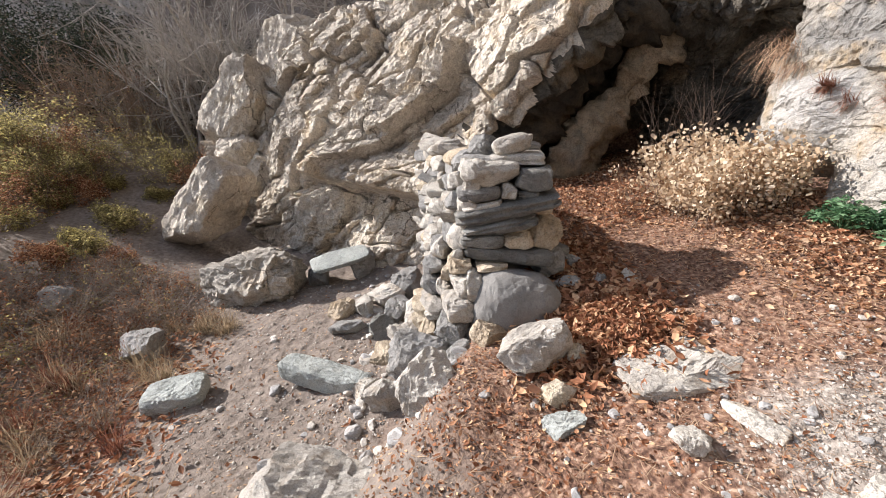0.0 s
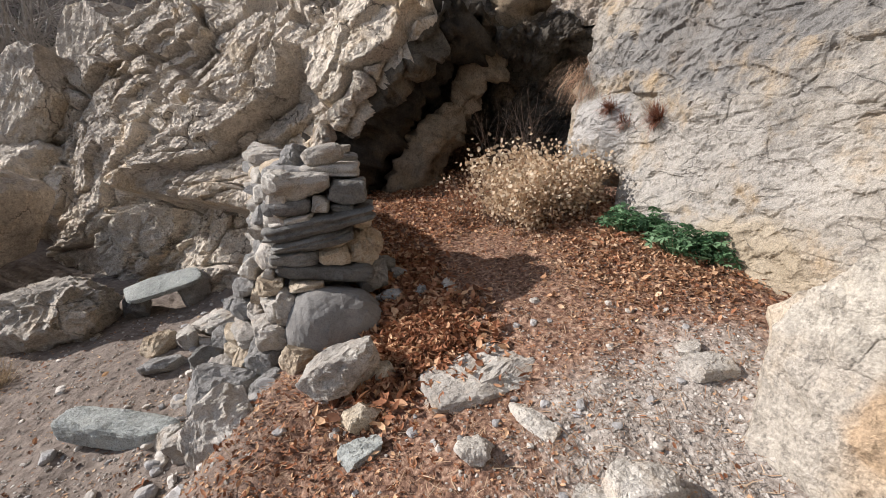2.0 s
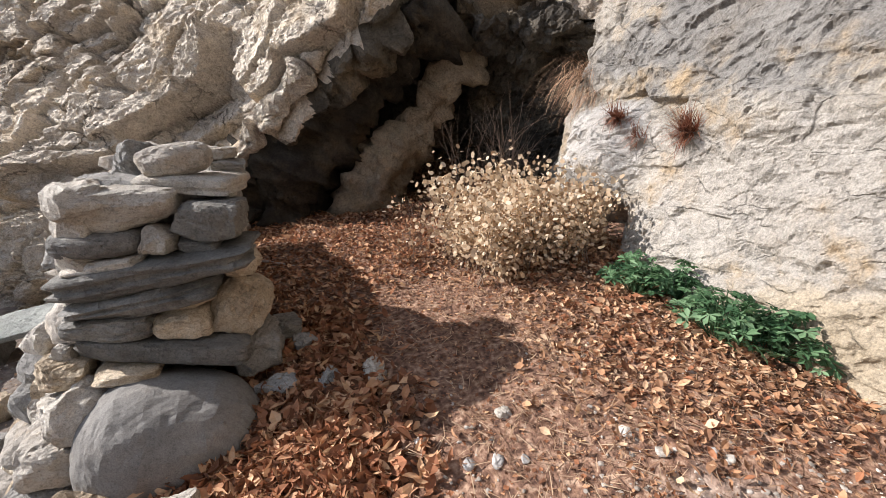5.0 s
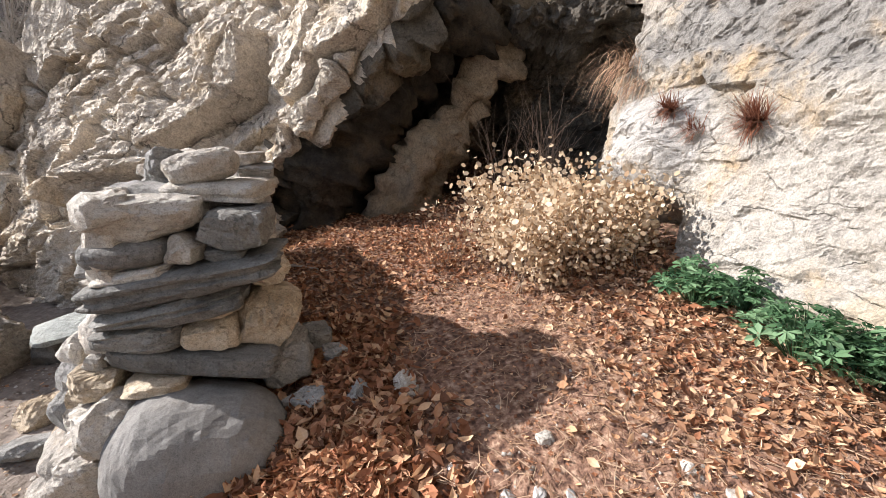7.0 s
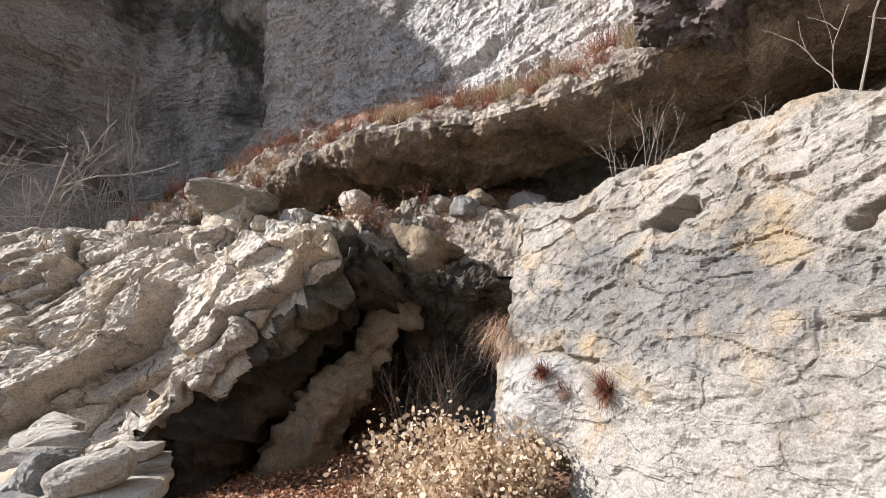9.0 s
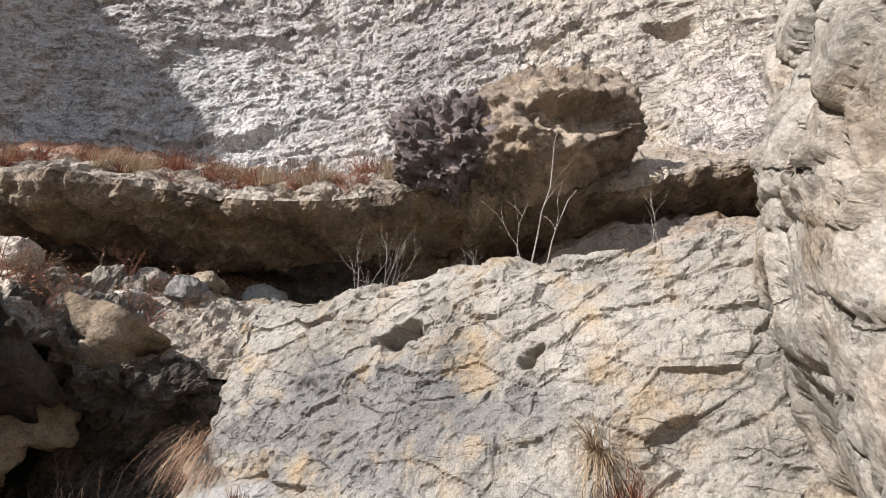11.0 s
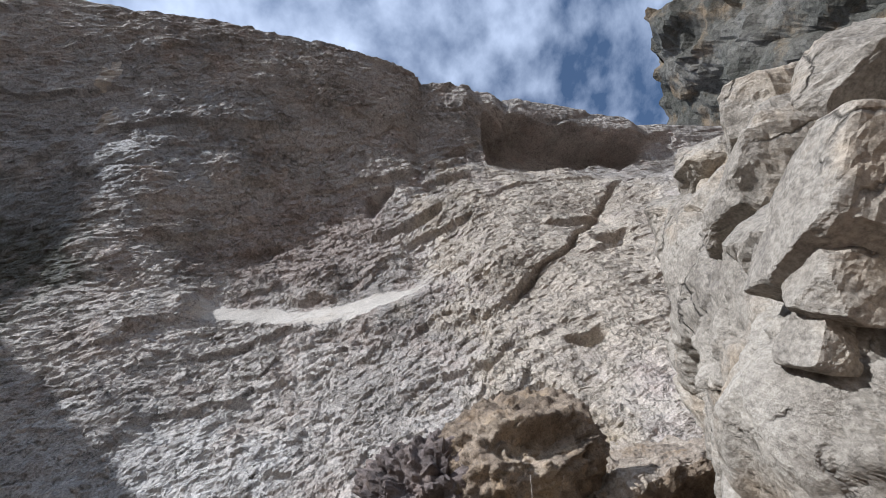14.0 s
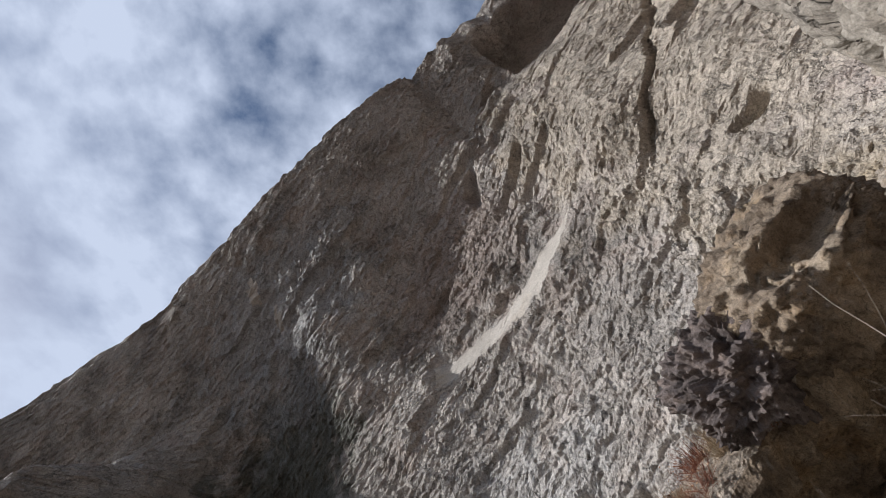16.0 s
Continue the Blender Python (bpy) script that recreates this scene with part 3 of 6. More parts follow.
tagged(ob, "dark brown hollow under an overhanging rock brow", "cave", kind="structure")
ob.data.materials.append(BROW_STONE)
# shade of the hollow painted up to a ragged line above the brow
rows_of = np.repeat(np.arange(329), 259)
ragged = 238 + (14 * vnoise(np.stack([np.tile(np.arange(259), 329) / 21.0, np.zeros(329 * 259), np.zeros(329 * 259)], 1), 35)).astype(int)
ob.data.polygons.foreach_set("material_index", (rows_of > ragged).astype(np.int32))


def right_wall_base(nu, nv):
    """Upright wall with a rounded top edge that runs back as a level ledge."""
    y = np.linspace(4.9, 0.2, nu)[None, :]
    t = np.linspace(0, 1, nv)[:, None]
    rise = np.clip(t / 0.72, 0, 1)
    back = np.clip((t - 0.70) / 0.30, 0, 1)
    z = 0.15 + 2.85 * rise + 0.12 * np.sin(back * 1.6) + 0.45 * back ** 1.5
    x = 2.69 - 0.07 * y + 0.13 * z + 2.2 * back ** 1.25 + 0.9 * np.clip(y - 3.75, 0, 2) ** 1.0
    return np.stack(np.broadcast_arrays(x, y, z), -1)


def right_wall(P):
    x, y, z = P.T
    d = 0.10 * fbm(P * 0.9, 3, 0.5, 41)
    upper = smooth(1.5, 2.1, z + 0.25 * vnoise(P * 1.5, 46))
    worn = smooth(-0.35, 0.45, fbm(P * 1.6, 2, 0.5, 47))
    # blocks parted by near-level beds and upright joints, then smaller chips
    some = smooth(-0.25, 0.25, vnoise(P * 2.6, 49))
    d += (0.020 + 0.031 * upper) * crag(P, 0.34, 48, (-8, 0, 0), (1.0, 1.3, 0.6), 0.65, 0.20, 0.04, 0.12, 0.06)
    d += (0.013 + 0.016 * upper * some) * crag(P, 0.17, 42, (-12, 0, 0), (1.0, 1.4, 0.6), 0.7, 0.15, 0.06, 0.22, 0.08)
    d += (0.007 + 0.007 * worn) * crag(P, 0.075, 43, (-30, 0, 0), (1.0, 1.25, 0.8), 1.0, 0.10, 0.14, 0.4, 0.15)
    d += 0.005 * fbm(P * 13.0, 4, 0.65, 45, True)
    # a swollen white lump with a small hollow under it, at the inner end
    d += 0.20 * np.exp(-((y - 3.32) / 0.26) ** 4 - ((z - 1.52) / 0.26) ** 4)
    d -= 0.42 * np.exp(-((y - 3.22) / 0.17) ** 4 - ((z - 1.0) / 0.20) ** 4)
    # a deep slot and a peg hole high on the wall
    wy, wz = y + 0.05 * fbm(P * 9.0, 3, 0.6, 58), z + 0.035 * fbm(P * 8.0, 3, 0.6, 59)
    d -= 0.22 * np.exp(-(((wy - 2.38) / 0.17) ** 4) - ((wz - 2.57 - 0.12 * (2.38 - y)) / 0.05) ** 4)
    d -= 0.14 * np.exp(-(((wy - 1.60) / 0.05) ** 4) - ((wz - 2.38) / 0.04) ** 4)
    d -= 0.05 * np.exp(-(((wy - 2.95) / 0.12) ** 4) - ((wz - 2.30) / 0.06) ** 4)
    return d


ob = surface("rock_wall", right_wall_base(560, 480), right_wall, WALL_STONE, (0, 2, 1.5))
tagged(ob, "upright whitish limestone wall with cracked blocks above", "rock wall", kind="structure")


def ledge_p(s):
    return 5.2 - 0.14 * (1.8 - s) - 0.5 * np.clip(-2.9 - s, 0, 3)


def ledge_base(nu, nv):
    """Shelf above the wall: a shaded slot, its roof, a thin lip and the weedy slope on top."""
    s = np.linspace(7.5, -5.2, nu)[None, :]
    t = np.linspace(0, 1, nv)
    lip = np.interp(s[0], (-5.0, -2.0, -0.85, -0.2, 0.7, 1.9, 3.4, 4.5, 7.5), (4.95, 4.80, 4.55, 4.32, 4.20, 4.24, 4.08, 3.96, 3.2))
    lip = np.convolve(np.pad(lip, 12, "edge"), np.ones(25) / 25, "valid")[None, :]
    floor_z = np.interp(s[0], (-3.4, -2.6, -1.4, 3.0, 4.5, 7.5), (4.75, 4.30, 3.46, 3.42, 3.30, 2.4))[None, :]
    # place along the profile, reach into the hill, height over the floor, height over the lip
    rows = ((0.0, -0.8, -0.95, 0), (0.10, -0.1, -0.15, 0), (0.24, 1.15, 0.0, 0), (0.34, 1.2, None, -0.28), (0.46, 0.1, None, -0.08), (0.54, -0.46, None, -0.03), (0.565, -0.56, None, 0.05), (0.60, -0.55, None, 0.16), (0.68, -0.20, None, 0.42), (0.82, 0.5, None, 1.02), (0.90, 1.4, None, 1.75), (1.0, 3.2, None, 2.6))
    levels = np.stack([floor_z[0] + f if f is not None else lip[0] + h for _, _, f, h in rows])
    k = [r[0] for r in rows]
    z = np.stack([np.interp(t, k, levels[:, i]) for i in range(nu)], 1)
    dp = np.interp(t, k, [r[1] for r in rows])[:, None]
    dp = dp * (1 - 0.5 * smooth(2.6, 4.5, s) * (dp < 0.9)) * np.where(np.arange(nv)[:, None] < 0.54 * nv, 0.55 + 0.45 * smooth(-0.6, 1.2, s), 1.0)
    return from_cliff(ledge_p(s) + dp, s + 0 * dp, z)


def ledge_rock(P):
    d = 0.14 * fbm(P * 1.0, 3, 0.5, 51)
    d += 0.06 * crag(P, 0.5, 52, (0, 0, 45), (1.2, 1.0, 0.8), 1.0, 0.3, 0.08)
    d += 0.04 * crag(P, 0.19, 53, (0, 0, 45), (1.2, 1.0, 0.8), 1.0, 0.25, 0.20, 0.4)
    d += 0.02 * fbm(P * 5.0, 4, 0.6, 54, True)
    return d


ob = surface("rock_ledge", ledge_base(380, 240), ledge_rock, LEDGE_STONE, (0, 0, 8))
# shade painted on the slot and the lip's underside, darkest deep inside
ob.data.materials.append(CAVE_SHADE_STONE)
ob.data.materials.append(SLOT_SHADE_STONE)
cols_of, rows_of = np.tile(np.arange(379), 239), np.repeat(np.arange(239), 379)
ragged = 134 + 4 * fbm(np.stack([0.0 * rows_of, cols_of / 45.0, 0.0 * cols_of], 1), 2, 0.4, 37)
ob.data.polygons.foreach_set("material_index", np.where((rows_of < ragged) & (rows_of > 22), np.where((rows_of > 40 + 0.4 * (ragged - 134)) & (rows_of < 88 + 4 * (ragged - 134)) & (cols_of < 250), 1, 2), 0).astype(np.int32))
tagged(ob, "brown crusty rock shelf with a shaded slot below", "rock ledge", kind="structure")


def cliff_base(nu, nv):
    """Great overhanging cliff: it leans out until its rim stands above the path."""
    a = np.linspace(0, 1, nu)
    s = (-8.0 + 20.0 * a - 700.0 * np.clip(0.22 - a, 0, 1) ** 2.2 + 330.0 * np.clip(a - 0.60, 0, 1) ** 2.6 * 4.0)[None, :]
    rows = ((0.0, 7.6, -8.0), (0.04, 6.6, 3.2), (0.10, 6.4, 5.0), (0.20, 6.38, 7.4), (0.32, 6.20, 10.2), (0.45, 5.70, 13.5), (0.59, 4.45, 17.0), (0.73, 2.45, 20.5), (0.84, 0.40, 23.2), (0.88, 0.0, 24.2), (0.92, 0.6, 25.6), (0.96, 6.0, 28.0), (1.0, 40.0, 34.0))
    k, p, z = zip(*rows)
    t = np.linspace(0, 1, nv)
    p, z = np.interp(t, k, p)[:, None], np.interp(t, k, z)[:, None]
    p = p + 0.35 * np.sin(s * 0.55 + 0.6) * smooth(3.0, 7.0, z) * (1 - smooth(16.0, 21.0, z)) - 0.5 * np.clip(s - 30, 0, 90) + (0.28 * np.clip(s, -2.2, 12) - 0.55 * np.clip(-2.2 - s, 0, 9)) * (1 - smooth(13.0, 23.0, z))
    # the line of the rim, with a notch and a knob
    rim = np.interp(s, (-22, -16, -14.3, -11.5, -7.5, -6.6, -5.6, -4.5, -3.2, -2.5, -2.0, -0.2, 1.2, 4.2, 8.2, 11.9, 15.6, 18.0, 25.6, 40.0), (-2.2, -1.1, -0.6, -0.3, -0.1, 0.25, -0.2, -0.45, -0.1, 0.25, -0.35, -0.65, -0.75, -0.65, -0.4, 0.2, 0.5, 0.35, -0.7, -1.2))
    p = p + rim * smooth(15.0, 23.0, z)
    # a bulge added further along to keep the sun off the wall beyond the ledge
    p = p - np.clip(p - 0.9, 0, 7.6) * smooth(13.8, 16.8, s) * (1 - smooth(20.0, 26.0, s)) * smooth(5.0, 8.0, z) * (1 - smooth(15.0, 20.0, z))
    return from_cliff(p, s + 0 * p, z + 0 * s)


def scar_line(s):
    """Height of the pale scar across the cliff."""
    return np.interp(s, (-2.6, -1.0, 0.4, 1.8, 3.4), (12.22, 12.15, 12.22, 12.60, 12.95))


def cliff_rock(P):
    s = (P[:, 0] - CL_O[0]) * CL_S[0] + (P[:, 1] - CL_O[1]) * CL_S[1]
    z = P[:, 2]
    d = 0.32 * fbm(P * 0.30, 2, 0.5, 61) * (1 - 0.75 * smooth(18.0, 22.0, z))
    plain = 0.45 + 0.55 * smooth(-5.5, -3.0, s + 1.2 * vnoise(P * 0.35, 68))
    d += 0.15 * crag(P, 1.8, 62, (0, -12, -43), (2.0, 1.0, 0.6), 0.7, 0.12, 0.05, 0.16)
    d += 0.035 * plain * strata(P, 0.55, 63, (0, -14, -43), (1.7, 1.0, 0.8), 3)
    d += 0.050 * plain * crag(P, 0.50, 64, (0, -20, -43), (1.5, 1.0, 0.7), 0.9, 0.30, 0.05, 0.10)
    d += 0.036 * plain * crag(P, 0.22, 67, (10, -12, -43), (1.5, 1.0, 0.8), 1.1, 0.30, 0.08, 0.12)
    d += 0.010 * fbm(P * 4.5, 3, 0.65, 69, True)
    # a tall niche far along
    d -= 1.4 * np.exp(-((s - 9.4) / 1.5) ** 4 - ((z - 8.6) / 2.0) ** 4)
    # the scar: rock has broken away above it and left a clean slanting face
    over = z - scar_line(s) - 0.10 * vnoise(P * 1.4, 71)
    along = smooth(3.9, 3.0, s) * smooth(-2.7, -1.9, s)
    d *= 1 - 0.85 * np.exp(-(over / 0.55) ** 4) * along
    d -= 0.20 * np.clip((over + 0.42) / 0.84, 0, 1) * (1 - smooth(0.6, 2.6, over)) * along
    d += 0.30 * np.exp(-(((s - 3.75) / 0.28) ** 2) - ((z - 12.9) / 0.30) ** 2)
    # a long crack, an alcove under the rim and smaller hollows
    crack = 11.1 + 1.03 * (-4.88 - s) + 0.30 * vnoise(P * 0.9, 66) + 0.10 * vnoise(P * 3.0, 72) - z
    d -= (0.36 * np.exp(-(crack / 0.075) ** 2) + 0.07 * smooth(0.0, 0.1, crack) * (1 - smooth(0.2, 1.2, crack))) * smooth(-9.2, -8.4, s) * smooth(-3.9, -4.6, s)
    wob = 0.25 * vnoise(P * 0.8, 70)
    inside = smooth(0.0, 0.25, z - np.interp(s, (-14.0, -7.6, -5.7), (21.5, 18.3, 19.0)) - wob) * smooth(0.0, 0.25, 22.75 + wob - z)
    ends = smooth(-14.6, -13.6, s) * smooth(-5.3, -6.0, s)
    d -= 1.5 * inside * ends
    d += 0.35 * smooth(0.0, 0.15, z - 22.8 - wob) * ends
    for hs, hz, rs_, rz, deep in ((-2.2, 15.3, 1.1, 0.32, 0.6), (-1.0, 17.0, 0.45, 0.5, 0.45), (-3.6, 17.6, 0.8, 0.35, 0.35), (-5.2, 9.0, 0.40, 0.16, 0.4), (-7.4, 12.2, 0.5, 0.2, 0.4), (2.2, 15.2, 0.7, 0.3, 0.3), (-4.2, 19.6, 0.8, 0.3, 0.4)):
        d -= deep * np.exp(-((s - hs + 0.4 * vnoise(P * 1.3, 73)) / rs_) ** 4 - ((z - hz - 0.25 * (hs - s) + 0.3 * vnoise(P * 1.6, 74)) / rz) ** 4)
    return d


ob = surface("cliff", cliff_base(640, 640), cliff_rock, CLIFF_STONE, (0, 0, 2))
# paler stone for the sunlight on the scar, also on two small spalls
ob.data.materials.append(LIT_SCAR_STONE)
mid = np.empty(len(ob.data.polygons) * 3, dtype=np.float32)
ob.data.polygons.foreach_get("center", mid)
mid = mid.reshape(-1, 3).astype(float)
cs, cz = (mid[:, 0] - CL_O[0]) * CL_S[0] + (mid[:, 1] - CL_O[1]) * CL_S[1], mid[:, 2] + 0.16 * fbm(mid * 1.8, 3, 0.6, 75)
fresh = (np.abs(cz - scar_line(cs) - 0.02) < 0.34 * smooth(-2.9, -0.8, cs) + 0.04) & (cs < 3.5) & (cs > -2.7)
for hs, hz in ((9.3, 20.8), (8.8, 19.4)):
    fresh |= ((cs - hs + 0.15 * (cz - hz)) / 0.28) ** 2 + ((cz - hz) / 0.45) ** 2 < 1
ob.data.polygons.foreach_set("material_index", fresh.astype(np.int32))
tagged(ob, "great overhanging cliff of rough grey-brown rock", "cliff", kind="structure")


def buttress_rock(P):
    d = 0.10 * fbm(P * 0.9, 3, 0.5, 71)
    high = 0.35 + 0.65 * smooth(2.5, 3.3, P[:, 2])
    d += 0.12 * high * crag(P, 0.70, 72, (20, 30, 0), (1.2, 1.0, 0.8), 0.8, 0.35, 0.06, 0.45, 0.10)
    d += 0.042 * crag(P, 0.32, 73, (20, 35, 10), (1.4, 1.0, 0.8), 0.8, 0.60, 0.06, 0.26, 0.08)
    d += 0.008 * crag(P, 0.14, 74, (0, 30, 0), (1.2, 1, 0.8), 1.0, 0.3, 0.14, 0.5)
    d += 0.006 * fbm(P * 9.0, 4, 0.65, 75, True)
    return d


CAGE_BUTTRESS = (
    ((2.95, 0.65, 0.0), (2.15, 0.62, 0.0), (1.65, 0.33, 0.0), (1.35, -0.6, 0.0), (1.1, -2.4, -0.4)),
    ((3.0, 0.64, 1.2), (2.15, 0.62, 1.2), (1.60, 0.33, 1.2), (1.30, -0.6, 1.2), (1.0, -2.4, 1.0)),
    ((3.05, 0.60, 2.6), (2.12, 0.55, 2.6), (1.52, 0.19, 2.6), (1.28, -0.6, 2.5), (1.1, -2.3, 2.2)),
    ((3.2, 0.36, 3.5), (2.22, 0.12, 3.5), (1.72, -0.27, 3.5), (1.5, -0.9, 3.4), (1.4, -2.4, 3.0)),
    ((3.8, -0.25, 4.8), (2.9, -0.7, 4.8), (2.4, -1.15, 4.7), (2.2, -1.8, 4.5), (2.0, -3.0, 4.0)),
    ((5.6, -0.8, 5.6), (5.2, -2.2, 5.4), (4.8, -3.2, 5.2), (4.2, -4.2, 5.0), (3.5, -5.4, 4.6)),
)
ob = surface("rock_buttress", bent(CAGE_BUTTRESS, 340, 360), buttress_rock, BUTTRESS_STONE, (0.4, 0.7, 2.0), True)
tagged(ob, "pale sunlit limestone buttress with jutting blocks", "rock", kind="structure")


def rock_tower():
    """Far dark crag across the mouth of the gorge."""
    a = np.radians(np.linspace(122, 205, 150))[None, :]
    h = np.linspace(0, 1, 130)[:, None]
    r = 48.0 + 4.0 * np.sin(a * 9.0) + 60.0 * np.clip(h - 0.86, 0, 1)
    z = -40.0 + 112.0 * np.minimum(h / 0.86, 1) + 40 * np.clip(h - 0.86, 0, 1)
    return np.stack(np.broadcast_arrays(r * np.sin(a), r * np.cos(a), z), -1)


ob = surface("far_crag", rock_tower(), lambda P: 1.6 * fbm(P * 0.15, 5, 0.55, 81) + 1.2 * crag(P, 4.0, 82, (0, 10, 0), (1, 1, 2), 1.0, 0.2, 0.15), rock_material("crag_stone", (0.17, 0.16, 0.14), (0.095, 0.092, 0.078), (0.04, 0.042, 0.033), 0.12), (0, 0, 0))
tagged(ob, "distant dark crag dotted with scrub", "crag", kind="structure")


def rib(name, path, radii, seed, material, sides=40, rings=90, rough=0.06):
    """A worn rib of rock along a bent line."""
    P, R = np.array(path, float), np.array(radii, float)
    line = bent(np.stack([P, P], 1), 2, rings)[:, 0]
    r = np.interp(np.linspace(0, 1, rings), np.linspace(0, 1, len(R)), R)
    tan = np.gradient(line, axis=0)
    tan /= np.linalg.norm(tan, axis=1, keepdims=True)
    side = np.cross(tan, (0, 1, 0))
    side /= np.linalg.norm(side, axis=1, keepdims=True)
    other = np.cross(tan, side)
    a = np.linspace(0, 2 * math.pi, sides)
    out = np.cos(a)[None, :, None] * side[:, None] + 0.75 * np.sin(a)[None, :, None] * other[:, None]
    S = line[:, None] + out * r[:, None, None]
    Q = S.reshape(-1, 3)
    d = rough * (fbm(Q * 3.0, 3, 0.5, seed) + 0.8 * crag(Q, 0.16, seed + 3, (0, 40, 0), (1.8, 1, 1), 1.0, 0.2, 0.12)) + 0.012 * fbm(Q * 16, 3, 0.6, seed + 9, True)
    V = Q + out.reshape(-1, 3) * d[:, None]
    me = mesh_from(name, V, grid_faces(sides, rings), True)
    me.materials.append(material)
    return new(name, me)


# almost black, to carry the shade under the overhang
RIB_SHADE_STONE = rock_material("rib_shade_stone", (0.085, 0.07, 0.052), (0.04, 0.034, 0.027), (0.016, 0.014, 0.012), 2.0, ochre=(0.15, 0.105, 0.06), ochre_amount=0.4)
TAN_STONE = rock_material("tan_dripstone", (0.36, 0.28, 0.195), (0.235, 0.18, 0.123), (0.085, 0.066, 0.048), 2.0, ochre=(0.40, 0.27, 0.14), ochre_amount=0.4)
tagged(rib("rock_rib", ((1.50, 5.15, 0.40), (1.52, 5.06, 0.95), (1.72, 5.00, 1.36), (1.98, 4.94, 1.70), (2.16, 4.90, 2.05), (2.36, 4.84, 2.45), (2.50, 4.80, 2.85)), (0.38, 0.31, 0.23, 0.15, 0.17, 0.25, 0.42), 91, TAN_STONE, rough=0.10), "slanting tan rock rib standing in the cave mouth", "rock", kind="structure")
# the brown underside that hangs between the outcrop and the hole, its shade painted in
tagged(rib("rock_rib", ((0.62, 5.25, 0.30), (0.78, 5.15, 0.95), (0.98, 5.06, 1.45), (1.26, 4.98, 1.90), (1.56, 4.88, 2.28), (1.86, 4.80, 2.62)), (0.40, 0.34, 0.30, 0.27, 0.30, 0.38), 93, RIB_SHADE_STONE, rough=0.16), "dark brown overhanging rock at the side of the cave mouth", "rock", kind="structure")

# ---- stones ----
BALLS = {}


def ball(sub):
    """Unit sphere of triangles: points and faces."""
    if sub not in BALLS:
        bm = bmesh.new()
        bmesh.ops.create_icosphere(bm, subdivisions=sub, radius=1.0)
        bm.verts.ensure_lookup_table()
        BALLS[sub] = (np.array([v.co[:] for v in bm.verts]), np.array([[v.index for v in f.verts] for f in bm.faces]))
        bm.free()
    return BALLS[sub]


def swollen_box(sub, box):
    """A box with rounded corners, its faces evenly divided: points and faces. A smaller box number gives sharper corners."""
    if (sub, box) not in BALLS:
        n = {2: 4, 3: 7, 4: 12, 5: 22, 6: 50}[sub]
        bm = bmesh.new()
        bmesh.ops.create_cube(bm, size=2.0)
        bmesh.ops.subdivide_edges(bm, edges=bm.edges[:], cuts=n - 1, use_grid_fill=True)
        bm.verts.ensure_lookup_table()
        V = np.array([v.co[:] for v in bm.verts])
        F = np.array([[v.index for v in f.verts] for f in bm.faces])
        bm.free()
        q = 2.0 / box
        BALLS[sub, box] = (V / ((np.abs(V) ** q).sum(1) ** (1 / q))[:, None], F)
    return BALLS[sub, box]


def stone_points(size, seed, cuts=10, sub=4, box=0.6, rough=0.03, layers=0.0, low=0.55, high=0.9, crack=0.0, crack_size=0.35, dent=None, knobs=0.0, knob_size=0.12):
    """A broken stone: a swollen box cut by random planes, then worn."""
    rng = np.random.default_rng(seed)
    V, F = swollen_box(sub, box)
    for _ in range(cuts):
        n = rng.normal(size=3)
        n /= np.linalg.norm(n)
        d = rng.uniform(low, high) * (np.abs(n).sum() ** 0.55)
        V = V - n * np.clip(V @ n - d, 0, None)[:, None]
    V = V / np.abs(V).max(0)
    V = V * np.array(size) / 2
    k = 1.0 / max(min(size), 0.02)
    q = V + seed * 3.17
    push = rough * min(size) * (fbm(q * k * 1.2, 4, 0.55, seed) + 0.5 * fbm(q * k * 5, 3, 0.6, seed + 5, True))
    out = V / (np.linalg.norm(V, axis=1, keepdims=True) + 1e-6)
    V = V + out * push[:, None]
    if crack:
        V = V + out * (crack * crag(V + seed, crack_size, seed, (20, 30, 0), (1.3, 1.0, 0.8), 0.9, 0.4, 0.14, 0.45))[:, None]
    if knobs:
        # pebbles set in the crust, large and small
        for f, amp in ((1.0, 1.0), (0.45, 0.5)):
            d1 = cells((V + seed * 1.3) / (knob_size * f), seed + 7)[0]
            V = V + out * (amp * knobs * (0.45 - np.clip(d1, 0, 0.9)))[:, None]
    if dent:
        way, axis, rad_along, rad_across, deep = dent
        n = np.array(way) / np.linalg.norm(way)
        u = np.array(axis) - n * (np.array(axis) @ n)
        u /= np.linalg.norm(u)
        w = np.exp(-(((V @ u) / rad_along) ** 2 + ((V @ np.cross(n, u)) / rad_across) ** 2) ** 2) * (V @ n > 0)
        V = V - n * (w * deep)[:, None]
    if layers:
        step = vnoise(np.stack([np.full(len(V), seed * 1.7), np.full(len(V), 0.3), V[:, 2] / size[2] * 9 + 0.6 * vnoise(q * 14, seed)], 1), seed)
        V[:, :2] *= 1 + layers * step[:, None]
    return V, F


def stone_mesh(name, size, seed, material, **kw):
    V, F = stone_points(size, seed, **kw)
    me = mesh_from(name, V, F, "dent" in kw)
    me.materials.append(material)
    return me


def loose_stone(name, at, size, turn, seed, material, label, category="stone", group="", sink=0.25, **kw):
    """A stone that lies on the ground, sunk a little into it."""
    x, y = at[0], at[1]
    z = at[2] if len(at) > 2 else float(land(np.array([x]), np.array([y]))[0]) + size[2] * (0.5 - sink)
    ob = new(name, stone_mesh(name, size, seed, material, **kw))
    ob.matrix_world = pose(x, y, z, *turn)
    return tagged(ob, label, category, group)


# ---- the dry-stone pillar ----
PILLAR = (0.40, 2.85, 0.0)
